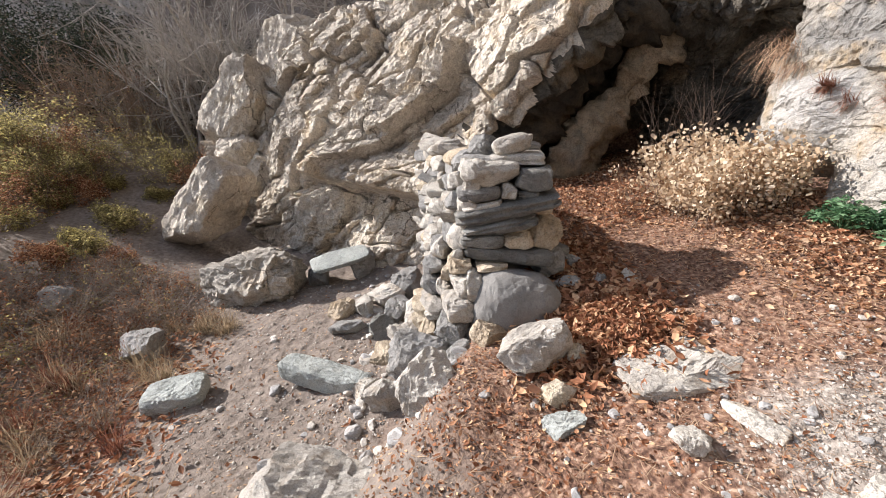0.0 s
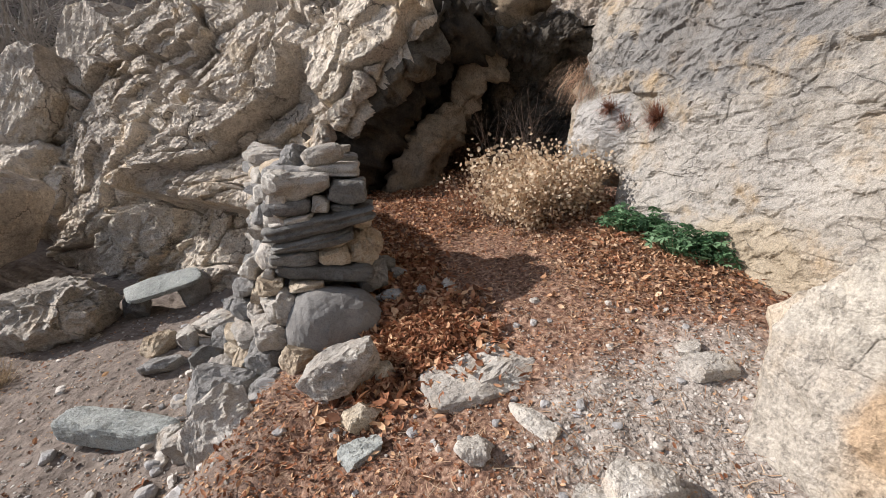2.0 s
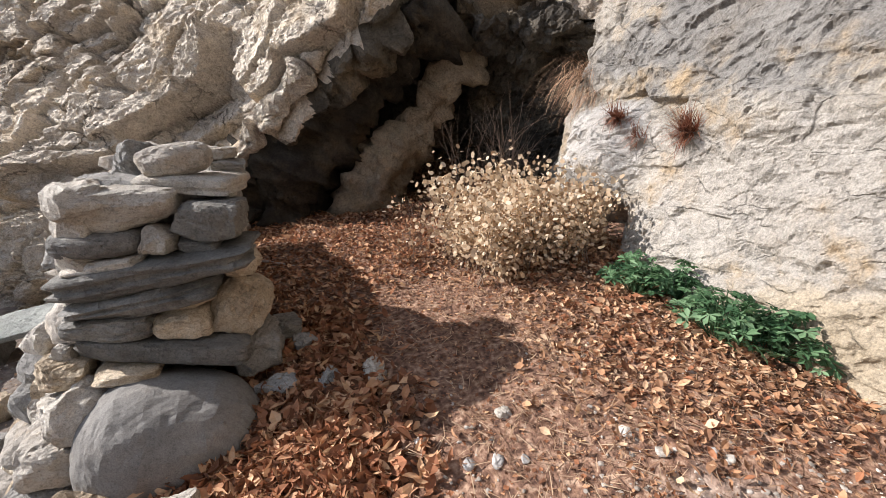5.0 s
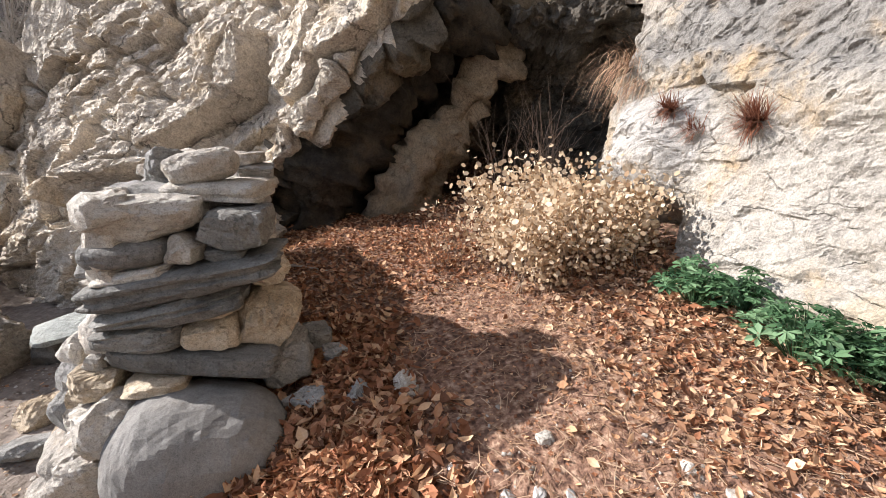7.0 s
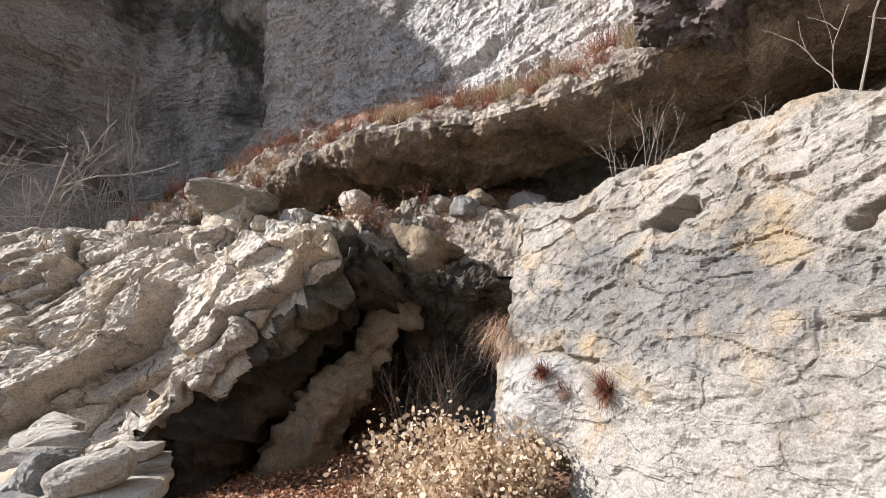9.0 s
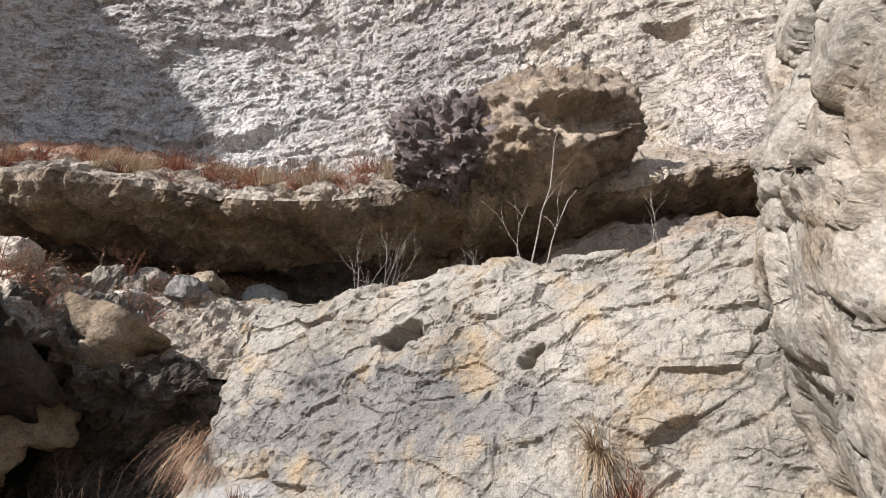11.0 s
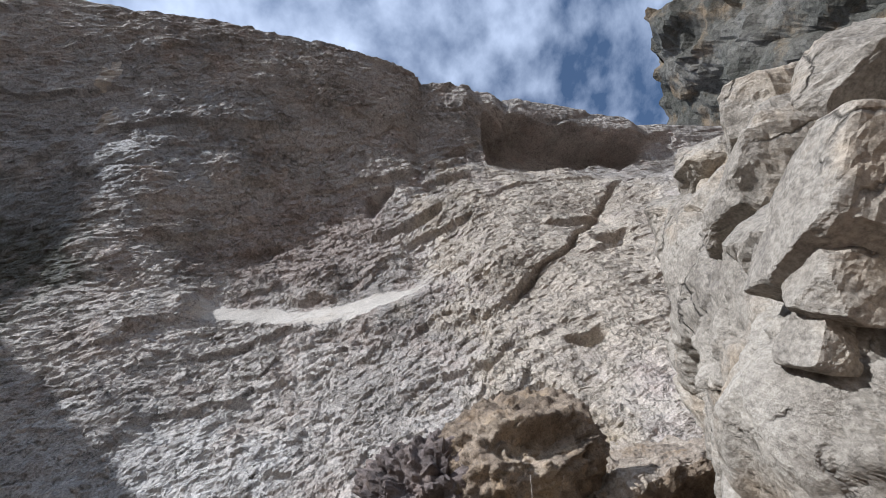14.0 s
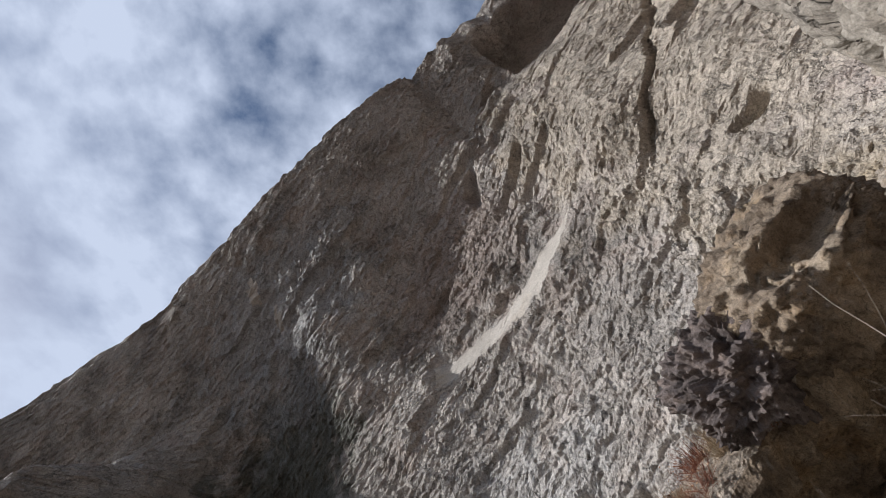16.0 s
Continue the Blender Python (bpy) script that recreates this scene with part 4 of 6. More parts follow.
pillar = empty("dry_stone_pillar", pose(*PILLAR), "rough pillar of stacked grey slate slabs and pale fieldstones", "stone pillar")


def course(x0, x1, z0, z1, depth, material, roll=0.0, front=2.62, seed=1, yaw=0.0, **kw):
    """One stone of the pillar's front, given by its extent across and up; the face stands at y = front."""
    ln = (x1 - x0) / max(math.cos(radians(roll)), 0.5)
    me = stone_mesh("stone", (ln, depth, z1 - z0), seed, material, **kw)
    ob = part("stone", me, None, pillar)
    ob.matrix_local = pose((x0 + x1) / 2 - PILLAR[0], front + depth / 2 - PILLAR[1], (z0 + z1) / 2 - PILLAR[2], 0, -roll, yaw)
    return ob


SL = dict(cuts=9, box=0.24, rough=0.06, layers=0.06, low=0.80, high=1.0, crack=0.007, crack_size=0.07)
BL = dict(cuts=10, box=0.30, rough=0.06, low=0.72, high=0.98, crack=0.008, crack_size=0.07)
tagged(course(0.17, 0.75, 0.10, 0.56, 0.46, FOOT_STONE, -8, 2.28, 3, 8, cuts=5, box=0.78, rough=0.02, low=0.8, high=1.0, sub=5), "smooth rounded grey boulder at the foot")
course(0.00, 0.20, 0.24, 0.40, 0.24, PALE_STONE, 6, 2.40, 26, 10, **BL)
course(-0.06, 0.16, 0.06, 0.25, 0.26, GREY_STONE, -8, 2.38, 27, -15, **BL)
course(0.04, 0.21, 0.40, 0.53, 0.22, PALE_STONE, 3, 2.46, 28, 20, **BL)
course(0.02, 0.17, 0.52, 0.62, 0.22, OCHRE_STONE, -4, 2.54, 29, 0, **BL)
course(0.20, 0.40, 0.555, 0.60, 0.22, OCHRE_STONE, 4, 2.52, 4, **SL)
course(0.13, 0.71, 0.575, 0.685, 0.34, SLATE, -4, 2.56, 5, -2, **SL)
course(0.60, 0.80, 0.47, 0.65, 0.26, GREY_STONE, 10, 2.68, 6, 20, **BL)
course(0.74, 0.88, 0.50, 0.60, 0.16, SLATE, 0, 2.86, 7, 10, **BL)
course(0.10, 0.38, 0.685, 0.775, 0.30, SLATE, 6, 2.58, 8, 0, **SL)
course(0.37, 0.56, 0.665, 0.785, 0.20, OCHRE_STONE, 8, 2.60, 9, 5, **BL)
course(0.42, 0.57, 0.785, 0.85, 0.18, OCHRE_STONE, 14, 2.64, 10, 0, **BL)
course(0.55, 0.745, 0.66, 0.88, 0.26, OCHRE_STONE, -22, 2.66, 11, 15, **BL)
course(0.59, 0.72, 0.88, 0.97, 0.20, OCHRE_STONE, 20, 2.74, 12, 10, **BL)
course(0.12, 0.58, 0.79, 0.88, 0.32, SLATE, 12, 2.57, 13, 3, **SL)
course(0.08, 0.71, 0.885, 0.99, 0.34, SLATE, 13, 2.58, 14, -2, **SL)
course(0.10, 0.36, 0.945, 0.985, 0.26, PALE_STONE, 10, 2.60, 15, 0, **SL)
course(0.07, 0.35, 0.985, 1.085, 0.30, GREY_STONE, 5, 2.60, 16, 4, cuts=7, box=0.6, rough=0.05, low=0.75, high=1.0)
course(0.46, 0.60, 1.00, 1.055, 0.22, SLATE, 4, 2.66, 17, 0, **SL)
course(0.355, 0.455, 1.00, 1.10, 0.16, PALE_STONE, -6, 2.62, 18, 0, **BL)
course(0.445, 0.675, 1.055, 1.19, 0.24, SLATE, 5, 2.64, 19, -8, **BL)
course(0.12, 0.45, 1.085, 1.225, 0.32, PALE_STONE, 4, 2.62, 20, 5, **BL)
course(0.30, 0.65, 1.185, 1.275, 0.36, PALE_STONE, 2, 2.76, 21, -6, **SL)
course(0.30, 0.545, 1.265, 1.385, 0.18, PALE_STONE, 14, 2.78, 22, 6, cuts=6, box=0.7, rough=0.05, low=0.75, high=1.0)
course(0.19, 0.34, 1.22, 1.37, 0.22, GREY_STONE, -20, 2.90, 23, 15, **BL)
course(0.50, 0.64, 1.265, 1.325, 0.20, GREY_STONE, 0, 2.98, 24, 10, **SL)
course(0.44, 0.60, 1.315, 1.37, 0.16, PALE_STONE, 3, 3.00, 25, -10, **SL)

# the back, the left face and the spilled foot, course by course
rng = random.Random(7)
kinds = (PALE_STONE, PALE_STONE, PALE_STONE, GREY_STONE, OCHRE_STONE)
z = -0.42
while z < 1.16:
    h = rng.uniform(0.085, 0.15)
    left = float(np.interp(z, (-0.45, -0.1, 0.3, 0.7, 1.2), (-0.36, -0.22, -0.06, 0.06, 0.16)))
    run = [(0.20, 2.52), (left + 0.06, 2.70), (left, 2.84), (left + 0.02, 3.00), (left + 0.02, 3.20), (0.36, 3.22), (0.56, 3.10), (0.12, 3.42), (0.03, 3.68), (-0.04, 3.95), (-0.10, 4.22), (-0.16, 4.5)]
    for k, (x, y) in enumerate(run):
        if k == 0 and z > 0.42 or k == 6 and z < 0.2 or k > 6 and z < 0:
            continue
        w, dp = rng.uniform(0.12, 0.22), rng.uniform(0.14, 0.24)
        if k > 6:
            w, dp = 0.3, 0.32
        me = stone_mesh("stone", (w, dp, h * 1.12), rng.randrange(9999), rng.choice(kinds), sub=3, cuts=14, box=0.48, rough=0.06, low=0.5, high=0.92)
        ob = part("stone", me, None, pillar)
        ob.matrix_local = pose(x + rng.uniform(-0.03, 0.03) - PILLAR[0], y + rng.uniform(-0.03, 0.03) - PILLAR[1], z + h / 2 - PILLAR[2], rng.uniform(-9, 9), rng.uniform(-12, 12), rng.uniform(-40, 40))
    for x, y in ((0.25, 2.95), (0.45, 2.95)):
        if z > 0.1:
            me = stone_mesh("stone", (0.30, 0.30, h * 1.2), rng.randrange(9999), GREY_STONE, sub=2, cuts=8, box=0.5)
            ob = part("stone", me, None, pillar)
            ob.matrix_local = pose(x - PILLAR[0], y - PILLAR[1], z + h / 2 - PILLAR[2], 0, 0, rng.uniform(0, 90))
    z += h * 0.92

# ---- single rocks ----
R1 = dict(sub=5, cuts=18, box=0.42, rough=0.055, low=0.52, crack=0.005, crack_size=0.08)
loose_stone("rock", (0.46, 1.98, 0.37), (0.40, 0.28, 0.24), (0, -18, 6), 101, PALE_STONE, "pale pitted limestone rock below the pillar", "rock", **R1)
loose_stone("rock", (-0.10, 2.02, 0.06), (0.36, 0.34, 0.40), (10, 12, 20), 102, PALE_STONE, "knobbly whitish rock at the edge of the bank", "rock", **R1)
loose_stone("rock", (-0.20, 2.42, 0.02), (0.42, 0.36, 0.30), (0, 14, -10), 103, GREY_STONE, "grey rock lodged under the spilled stones", "rock", **R1)
loose_stone("stone", (0.27, 2.27, 0.27), (0.20, 0.16, 0.17), (0, 20, 30), 104, OCHRE_STONE, "small ochre stone against the boulder", **R1)
loose_stone("stone", (0.10, 2.22, 0.10), (0.28, 0.22, 0.20), (15, 0, 50), 105, GREY_STONE, "angular grey stone in the bank", **R1)
loose_stone("rock_slab", (1.17, 1.76, 0.385), (0.66, 0.36, 0.13), (0, -9, 4), 106, PALE_STONE, "flat whitish slab bedded in the ground", "rock", sub=5, cuts=10, box=0.5, rough=0.05, low=0.66, crack=0.02, crack_size=0.12)
loose_stone("stone", (0.55, 1.53), (0.20, 0.13, 0.09), (0, -6, 10), 107, GREEN_STONE, "smooth grey-green stone among dry leaves", **R1)
loose_stone("stone", (0.96, 1.31), (0.16, 0.12, 0.10), (0, 0, -20), 108, PALE_STONE, "small white limestone lump on grit", **R1)
loose_stone("stone", (1.23, 1.38), (0.11, 0.26, 0.07), (0, 0, 18), 109, PALE_STONE, "long narrow pale stone on grit", **R1)
loose_stone("rock", (-0.62, 1.52, -0.28), (0.80, 0.46, 0.42), (0, 4, -10), 110, PALE_STONE, "broad pale rock half buried at the bank", "rock", **R1)
loose_stone("stone_block", (-0.96, 2.86, -0.50), (0.78, 0.20, 0.18), (6, 3, -18), 111, GREEN_STONE, "long squared grey-green block on the dirt path", "stone block", sub=5, cuts=8, box=0.34, rough=0.05, low=0.85, high=1.0)
loose_stone("stone_slab", (-2.20, 2.86), (0.46, 0.32, 0.17), (0, -6, 15), 112, GREEN_STONE, "flat grey-green slab on the path edge", "stone", sub=5, cuts=9, box=0.4, rough=0.06, low=0.75, high=1.0)
loose_stone("stone_slab", (-1.36, 5.12, -0.36), (0.74, 0.44, 0.08), (4, -10, 24), 113, GREEN_STONE, "flat grey slab propped up like a bench", "stone", sub=5, cuts=8, box=0.42, rough=0.08, low=0.75, high=1.0)
loose_stone("stone", (-1.62, 5.02, -0.56), (0.30, 0.34, 0.30), (0, 0, 10), 114, SLATE, "dark prop stone under the flat slab", **R1)
loose_stone("rock", (-1.10, 5.25, -0.48), (0.40, 0.36, 0.36), (0, 0, 40), 115, GREY_STONE, "grey stone under the flat slab", "rock", **R1)
loose_stone("stone", (0.56, 1.72), (0.17, 0.12, 0.12), (0, 15, 30), 116, OCHRE_STONE, "rusty brown stone in dry leaves", **R1)
loose_stone("stone", (0.70, 1.95), (0.13, 0.10, 0.12), (0, 0, 0), 117, OCHRE_STONE, "small tan stone beside the pale rock", **R1)
loose_stone("stone", (1.98, 1.32), (0.26, 0.17, 0.08), (0, -6, -10), 118, PALE_STONE, "flat pale stone on grit", **R1)
loose_stone("stone", (2.00, 1.42), (0.16, 0.10, 0.06), (0, -6, 30), 119, PALE_STONE, "flat pale stone on grit", **R1)
loose_stone("stone", (1.19, 2.56), (0.10, 0.13, 0.09), (20, 30, 20), 120, PALE_STONE, "pinkish pale stone on bare earth", **R1)
loose_stone("stone", (1.24, 0.98), (0.16, 0.14, 0.09), (0, 0, 20), 121, PALE_STONE, "white stone on grit", **R1)
loose_stone("stone", (1.38, 0.94), (0.28, 0.20, 0.17), (0, 0, -20), 122, PALE_STONE, "pale stone at the foot of the buttress", **R1)
loose_stone("stone", (0.83, 2.60), (0.22, 0.12, 0.09), (0, 0, 5), 123, GREY_STONE, "grey stone in dry leaves by the pillar", **R1)
loose_stone("stone", (1.01, 2.57), (0.11, 0.10, 0.10), (0, 0, 50), 124, GREY_STONE, "grey stone in dry leaves by the pillar", **R1)
loose_stone("stone", (0.90, 2.86), (0.16, 0.14, 0.11), (0, 0, 80), 125, GREY_STONE, "brown-grey stone in dry leaves by the pillar", **R1)
loose_stone("stone", (1.60, 2.14), (0.07, 0.06, 0.035), (0, 0, 80), 126, PALE_STONE, "small pale stone on the trodden earth", **R1)
for k, (x, y, a, b, c, mat, what) in enumerate(((-0.97, 3.72, 0.40, 0.30, 0.12, GREY_STONE, "flat dark stone"), (-1.10, 4.08, 0.32, 0.26, 0.20, OCHRE_STONE, "tan angular stone"), (-0.88, 4.07, 0.26, 0.22, 0.20, PALE_STONE, "pale angular stone"), (-0.66, 4.25, 0.50, 0.34, 0.26, PALE_STONE, "long pale stone"), (-0.60, 3.63, 0.26, 0.22, 0.30, SLATE, "upright dark stone"), (-0.50, 3.86, 0.38, 0.28, 0.22, GREY_STONE, "grey angular stone"), (-0.42, 4.45, 0.44, 0.40, 0.42, GREY_STONE, "blocky grey stone"), (-0.36, 3.40, 0.34, 0.30, 0.24, PALE_STONE, "pale blocky stone"), (-0.50, 3.10, 0.30, 0.26, 0.18, OCHRE_STONE, "tan flat stone"), (-0.30, 2.90, 0.36, 0.30, 0.24, GREY_STONE, "grey angular stone"), (-0.62, 2.72, 0.24, 0.20, 0.14, PALE_STONE, "pale angular stone"), (-0.42, 2.55, 0.30, 0.26, 0.22, PALE_STONE, "pale blocky stone"), (-0.15, 3.35, 0.36, 0.32, 0.30, GREY_STONE, "blocky grey stone"), (-0.20, 3.75, 0.40, 0.34, 0.34, PALE_STONE, "pale blocky stone"))):
    loose_stone("stone", (x, y), (a, b, c), (6 * (k % 5) - 12, 7 * (k % 4) - 10, 47 * k), 470 + k, mat, what + " spilled down the bank from the pillar", "stone", "stones spilled down the bank", **R1)
BIG = dict(sub=5, cuts=11, box=0.42, rough=0.05, low=0.55, crack=0.022, crack_size=0.4)
loose_stone("boulder", (-2.30, 4.98, -0.58), (1.35, 0.85, 0.82), (0, 6, -15), 131, BUTTRESS_STONE, "low rugged grey-brown boulder at the outcrop's foot", "boulder", sub=6, cuts=14, box=0.55, rough=0.08, low=0.5, crack=0.05, crack_size=0.22)
loose_stone("boulder", (-3.80, 6.64, -0.12), (0.80, 0.80, 1.60), (-20, 34, -30), 132, LIMESTONE, "tall leaning cream boulder beside the outcrop", "boulder", **BIG)
loose_stone("boulder", (-3.66, 8.25, 1.38), (1.05, 1.1, 1.85), (-15, 28, -30), 133, LIMESTONE, "big cream block leaning on the outcrop", "boulder", **BIG)
loose_stone("boulder", (-2.95, 8.70, 2.0), (1.15, 1.1, 2.7), (-14, 14, 0), 137, LIMESTONE, "tall pale upright slab at the head of the outcrop", "boulder", **BIG)
loose_stone("boulder", (-3.75, 7.75, 0.58), (0.75, 0.7, 0.75), (0, 20, 30), 138, LIMESTONE, "small cream block wedged between larger boulders", "boulder", **BIG)
loose_stone("boulder", (2.53, 0.63, 0.55), (1.46, 1.42, 2.05), (0, 8, 30), 134, BOULDER_STONE, "smooth cream boulder with a rusty stain", "boulder", sub=6, cuts=10, box=0.62, rough=0.03, low=0.66, crack=0.035)
DARK_CRUST = rock_material("dark_conglomerate", (0.26, 0.215, 0.20), (0.15, 0.125, 0.118), (0.06, 0.052, 0.05), 3.0, ochre=(0.30, 0.21, 0.14), ochre_amount=0.3, relief=1.0)
loose_stone("boulder", (4.30, 2.86, 5.18), (1.15, 1.35, 1.30), (0, 8, 40), 135, DARK_CRUST, "dark nodular conglomerate boulder on the high ledge", "boulder", sub=6, cuts=12, box=0.62, rough=0.10, low=0.6, crack=0.03, crack_size=0.22, knobs=0.13, knob_size=0.14)
loose_stone("boulder", (4.78, 1.88, 5.42), (1.4, 2.0, 1.30), (-22, 6, 34), 136, CRUST, "tan crusty boulder with a scooped hollow on the high ledge", "boulder", sub=6, cuts=8, box=0.72, rough=0.07, low=0.74, crack=0.035, crack_size=0.2, knobs=0.095, knob_size=0.11, dent=((-0.80, -0.10, -0.48), (0.2, -1.0, -0.12), 0.58, 0.20, 0.30))
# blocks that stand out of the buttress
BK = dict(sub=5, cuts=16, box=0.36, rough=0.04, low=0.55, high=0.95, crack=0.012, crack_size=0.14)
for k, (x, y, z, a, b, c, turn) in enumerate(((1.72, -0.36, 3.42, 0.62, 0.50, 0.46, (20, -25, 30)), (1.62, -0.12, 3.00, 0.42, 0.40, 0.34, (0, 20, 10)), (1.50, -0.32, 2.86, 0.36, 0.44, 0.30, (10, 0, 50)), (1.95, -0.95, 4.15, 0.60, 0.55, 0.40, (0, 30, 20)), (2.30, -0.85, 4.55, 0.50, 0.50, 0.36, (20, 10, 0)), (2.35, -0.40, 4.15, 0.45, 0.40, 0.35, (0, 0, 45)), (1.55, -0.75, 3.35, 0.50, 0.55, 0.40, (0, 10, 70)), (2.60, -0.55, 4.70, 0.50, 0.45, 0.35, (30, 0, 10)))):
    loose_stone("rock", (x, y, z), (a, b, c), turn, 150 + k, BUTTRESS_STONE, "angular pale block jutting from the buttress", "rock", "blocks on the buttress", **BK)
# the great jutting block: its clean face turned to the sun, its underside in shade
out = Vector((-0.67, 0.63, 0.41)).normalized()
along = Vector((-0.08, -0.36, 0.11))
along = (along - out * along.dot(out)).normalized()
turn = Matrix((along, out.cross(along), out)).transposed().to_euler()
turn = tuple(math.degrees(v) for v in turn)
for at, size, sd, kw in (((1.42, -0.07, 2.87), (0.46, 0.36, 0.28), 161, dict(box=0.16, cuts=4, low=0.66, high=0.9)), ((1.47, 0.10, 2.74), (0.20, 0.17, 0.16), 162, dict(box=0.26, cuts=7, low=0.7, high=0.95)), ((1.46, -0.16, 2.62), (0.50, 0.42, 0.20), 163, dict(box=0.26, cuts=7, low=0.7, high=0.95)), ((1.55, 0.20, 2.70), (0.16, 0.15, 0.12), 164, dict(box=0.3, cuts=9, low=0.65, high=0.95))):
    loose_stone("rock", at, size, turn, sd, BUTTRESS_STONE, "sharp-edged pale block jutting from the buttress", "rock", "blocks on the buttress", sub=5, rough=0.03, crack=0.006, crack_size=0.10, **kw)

PALE_PEBBLE = rock_material("pale_pebble", (0.60, 0.55, 0.49), (0.48, 0.44, 0.39), (0.32, 0.29, 0.26), 1.0, ochre_amount=0.3, by_object=0.15, relief=0.02, cracks=0.0)
GREY_PEBBLE = rock_material("grey_pebble", (0.40, 0.385, 0.37), (0.31, 0.30, 0.29), (0.20, 0.195, 0.19), 1.0, ochre_amount=0.15, by_object=0.2, relief=0.02, cracks=0.0)
PEBBLES = (PALE_PEBBLE, GREY_PEBBLE, GREY_PEBBLE, PALE_PEBBLE)
# scattered stones that can be picked out on the path and the bank
rng = random.Random(21)
base = [stone_mesh("stone", (1, 0.8, 0.6), 200 + k, PEBBLES[k % 4], sub=2, cuts=9, box=0.6, rough=0.08) for k in range(8)]
for k in range(210):
    if k < 90:
        x, y = rng.gauss(-0.45, 0.35), rng.uniform(1.6, 4.2)
        sz = rng.uniform(0.03, 0.13)
    elif k < 150:
        x, y = rng.uniform(-3.0, -0.4), rng.uniform(1.9, 5.0)
        sz = rng.uniform(0.02, 0.07)
    else:
        x, y = rng.uniform(0.3, 2.3), rng.uniform(0.9, 2.2)
        sz = rng.uniform(0.02, 0.055)
    if 0.0 < x < 0.8 and 2.3 < y < 3.2:
        continue
    ob = new("stone", base[rng.randrange(8)])
    ob.matrix_world = pose(x, y, float(land(np.array([x]), np.array([y]))[0]) + 0.12 * sz, rng.uniform(-15, 15), rng.uniform(-15, 15), rng.uniform(0, 360)) @ Matrix.Diagonal((sz, sz, sz, 1))
    tagged(ob, "small angular stone lying on the earth", "stone", "scattered stones")

# ---- leaf litter, grit and straw ----
def spin(n, rs, tilt=0.5):
    """n random turns: any heading, with some tilt."""
    yaw, a, b = rs.uniform(0, 2 * np.pi, n), rs.normal(0, tilt, n), rs.normal(0, tilt, n)
    cy, sy, ca, sa, cb, sb = np.cos(yaw), np.sin(yaw), np.cos(a), np.sin(a), np.cos(b), np.sin(b)
    Z = np.zeros(n)
    O = np.ones(n)
    Rz = np.stack([cy, -sy, Z, sy, cy, Z, Z, Z, O], 1).reshape(n, 3, 3)
    Rx = np.stack([O, Z, Z, Z, ca, -sa, Z, sa, ca], 1).reshape(n, 3, 3)
    Ry = np.stack([cb, Z, sb, Z, O, Z, -sb, Z, cb], 1).reshape(n, 3, 3)
    return Rz @ Rx @ Ry


def scatter(shapes, faces, at, size, rs, tilt=0.5):
    """Copies of small shapes (same faces) at points, joined."""
    n, k = len(at), shapes.shape[1]
    pick = rs.integers(0, len(shapes), n)
    V = np.einsum("nij,nkj->nki", spin(n, rs, tilt), shapes[pick] * size[:, None, None]) + at[:, None, :]
    F = (np.asarray(faces)[None] + (np.arange(n) * k)[:, None, None]).reshape(-1, np.asarray(faces).shape[1])
    return V.reshape(-1, 3), F


def curled_leaves(count, seed, wide=0.42, curl=1.2):
    """Dry leaves a unit long, folded along the midrib and curled."""
    rs = np.random.default_rng(seed)
    out = []
    for _ in range(count):
        w, c, f, tw = wide * rs.uniform(0.7, 1.3), curl * rs.uniform(-0.4, 1.3), rs.uniform(0.1, 0.6), rs.normal(0, 0.5)
        rows = []
        for t, ww in ((-0.5, 0.06), (-0.2, 0.85), (0.12, 1.0), (0.5, 0.05)):
            a = c * t
            x, z = (math.sin(a) / c if abs(c) > 0.05 else t), ((1 - math.cos(a)) / c if abs(c) > 0.05 else 0)
            for sgn in (-1, 0, 1):
                yy = sgn * w * ww / 2
                rows.append((x, yy * math.cos(tw * t), z + abs(sgn) * f * w * ww * 0.5 + yy * math.sin(tw * t)))
        out.append(rows)
    faces = [(3 * r + c, 3 * r + c + 1, 3 * r + c + 4, 3 * r + c + 3) for r in range(3) for c in (0, 1)]
    return np.array(out), faces


def sown(n, rs, lo, hi, weight):
    """n points of the plan by a weight from 0 to 1."""
    got = np.zeros((0, 2))
    while len(got) < n:
        q = rs.uniform(lo, hi, (n * 3, 2))
        got = np.concatenate([got, q[rs.uniform(0, 1, len(q)) < weight(q[:, 0], q[:, 1])]])
    return got[:n]


def bumpf(x, y, cx, cy, rx, ry):
    return np.exp(-((x - cx) / rx) ** 2 - ((y - cy) / ry) ** 2)


def litter_weight(x, y):
    w = 0.06 + 1.0 * bumpf(x, y, 0.82, 2.12, 0.30, 0.34) + 0.95 * smooth(2.9, 3.6, y) * (1 - smooth(1.6, 2.2, x)) + 0.75 * smooth(1.75, 2.25, x) * smooth(1.2, 1.8, y)
    w = w + 0.5 * bumpf(x, y, 0.35, 1.45, 0.45, 0.45) + 0.6 * bumpf(x, y, 1.0, 3.2, 0.3, 0.6)
    w = w - 0.85 * bumpf(x, y, 1.50, 2.75, 0.40, 0.55) - 1.2 * bumpf(x, y, 1.65, 1.15, 0.60, 0.50)
    return np.clip(w, 0.02, 1) * smooth(-0.25, 0.25, x - np.interp(y, (0.5, 1.5, 2.4, 5.0), (-0.7, -0.3, 0.1, 0.1))) * (x < 2.75)


def on_ground(q, lift):
    return np.stack([q[:, 0], q[:, 1], land(q[:, 0], q[:, 1]) + lift], 1)


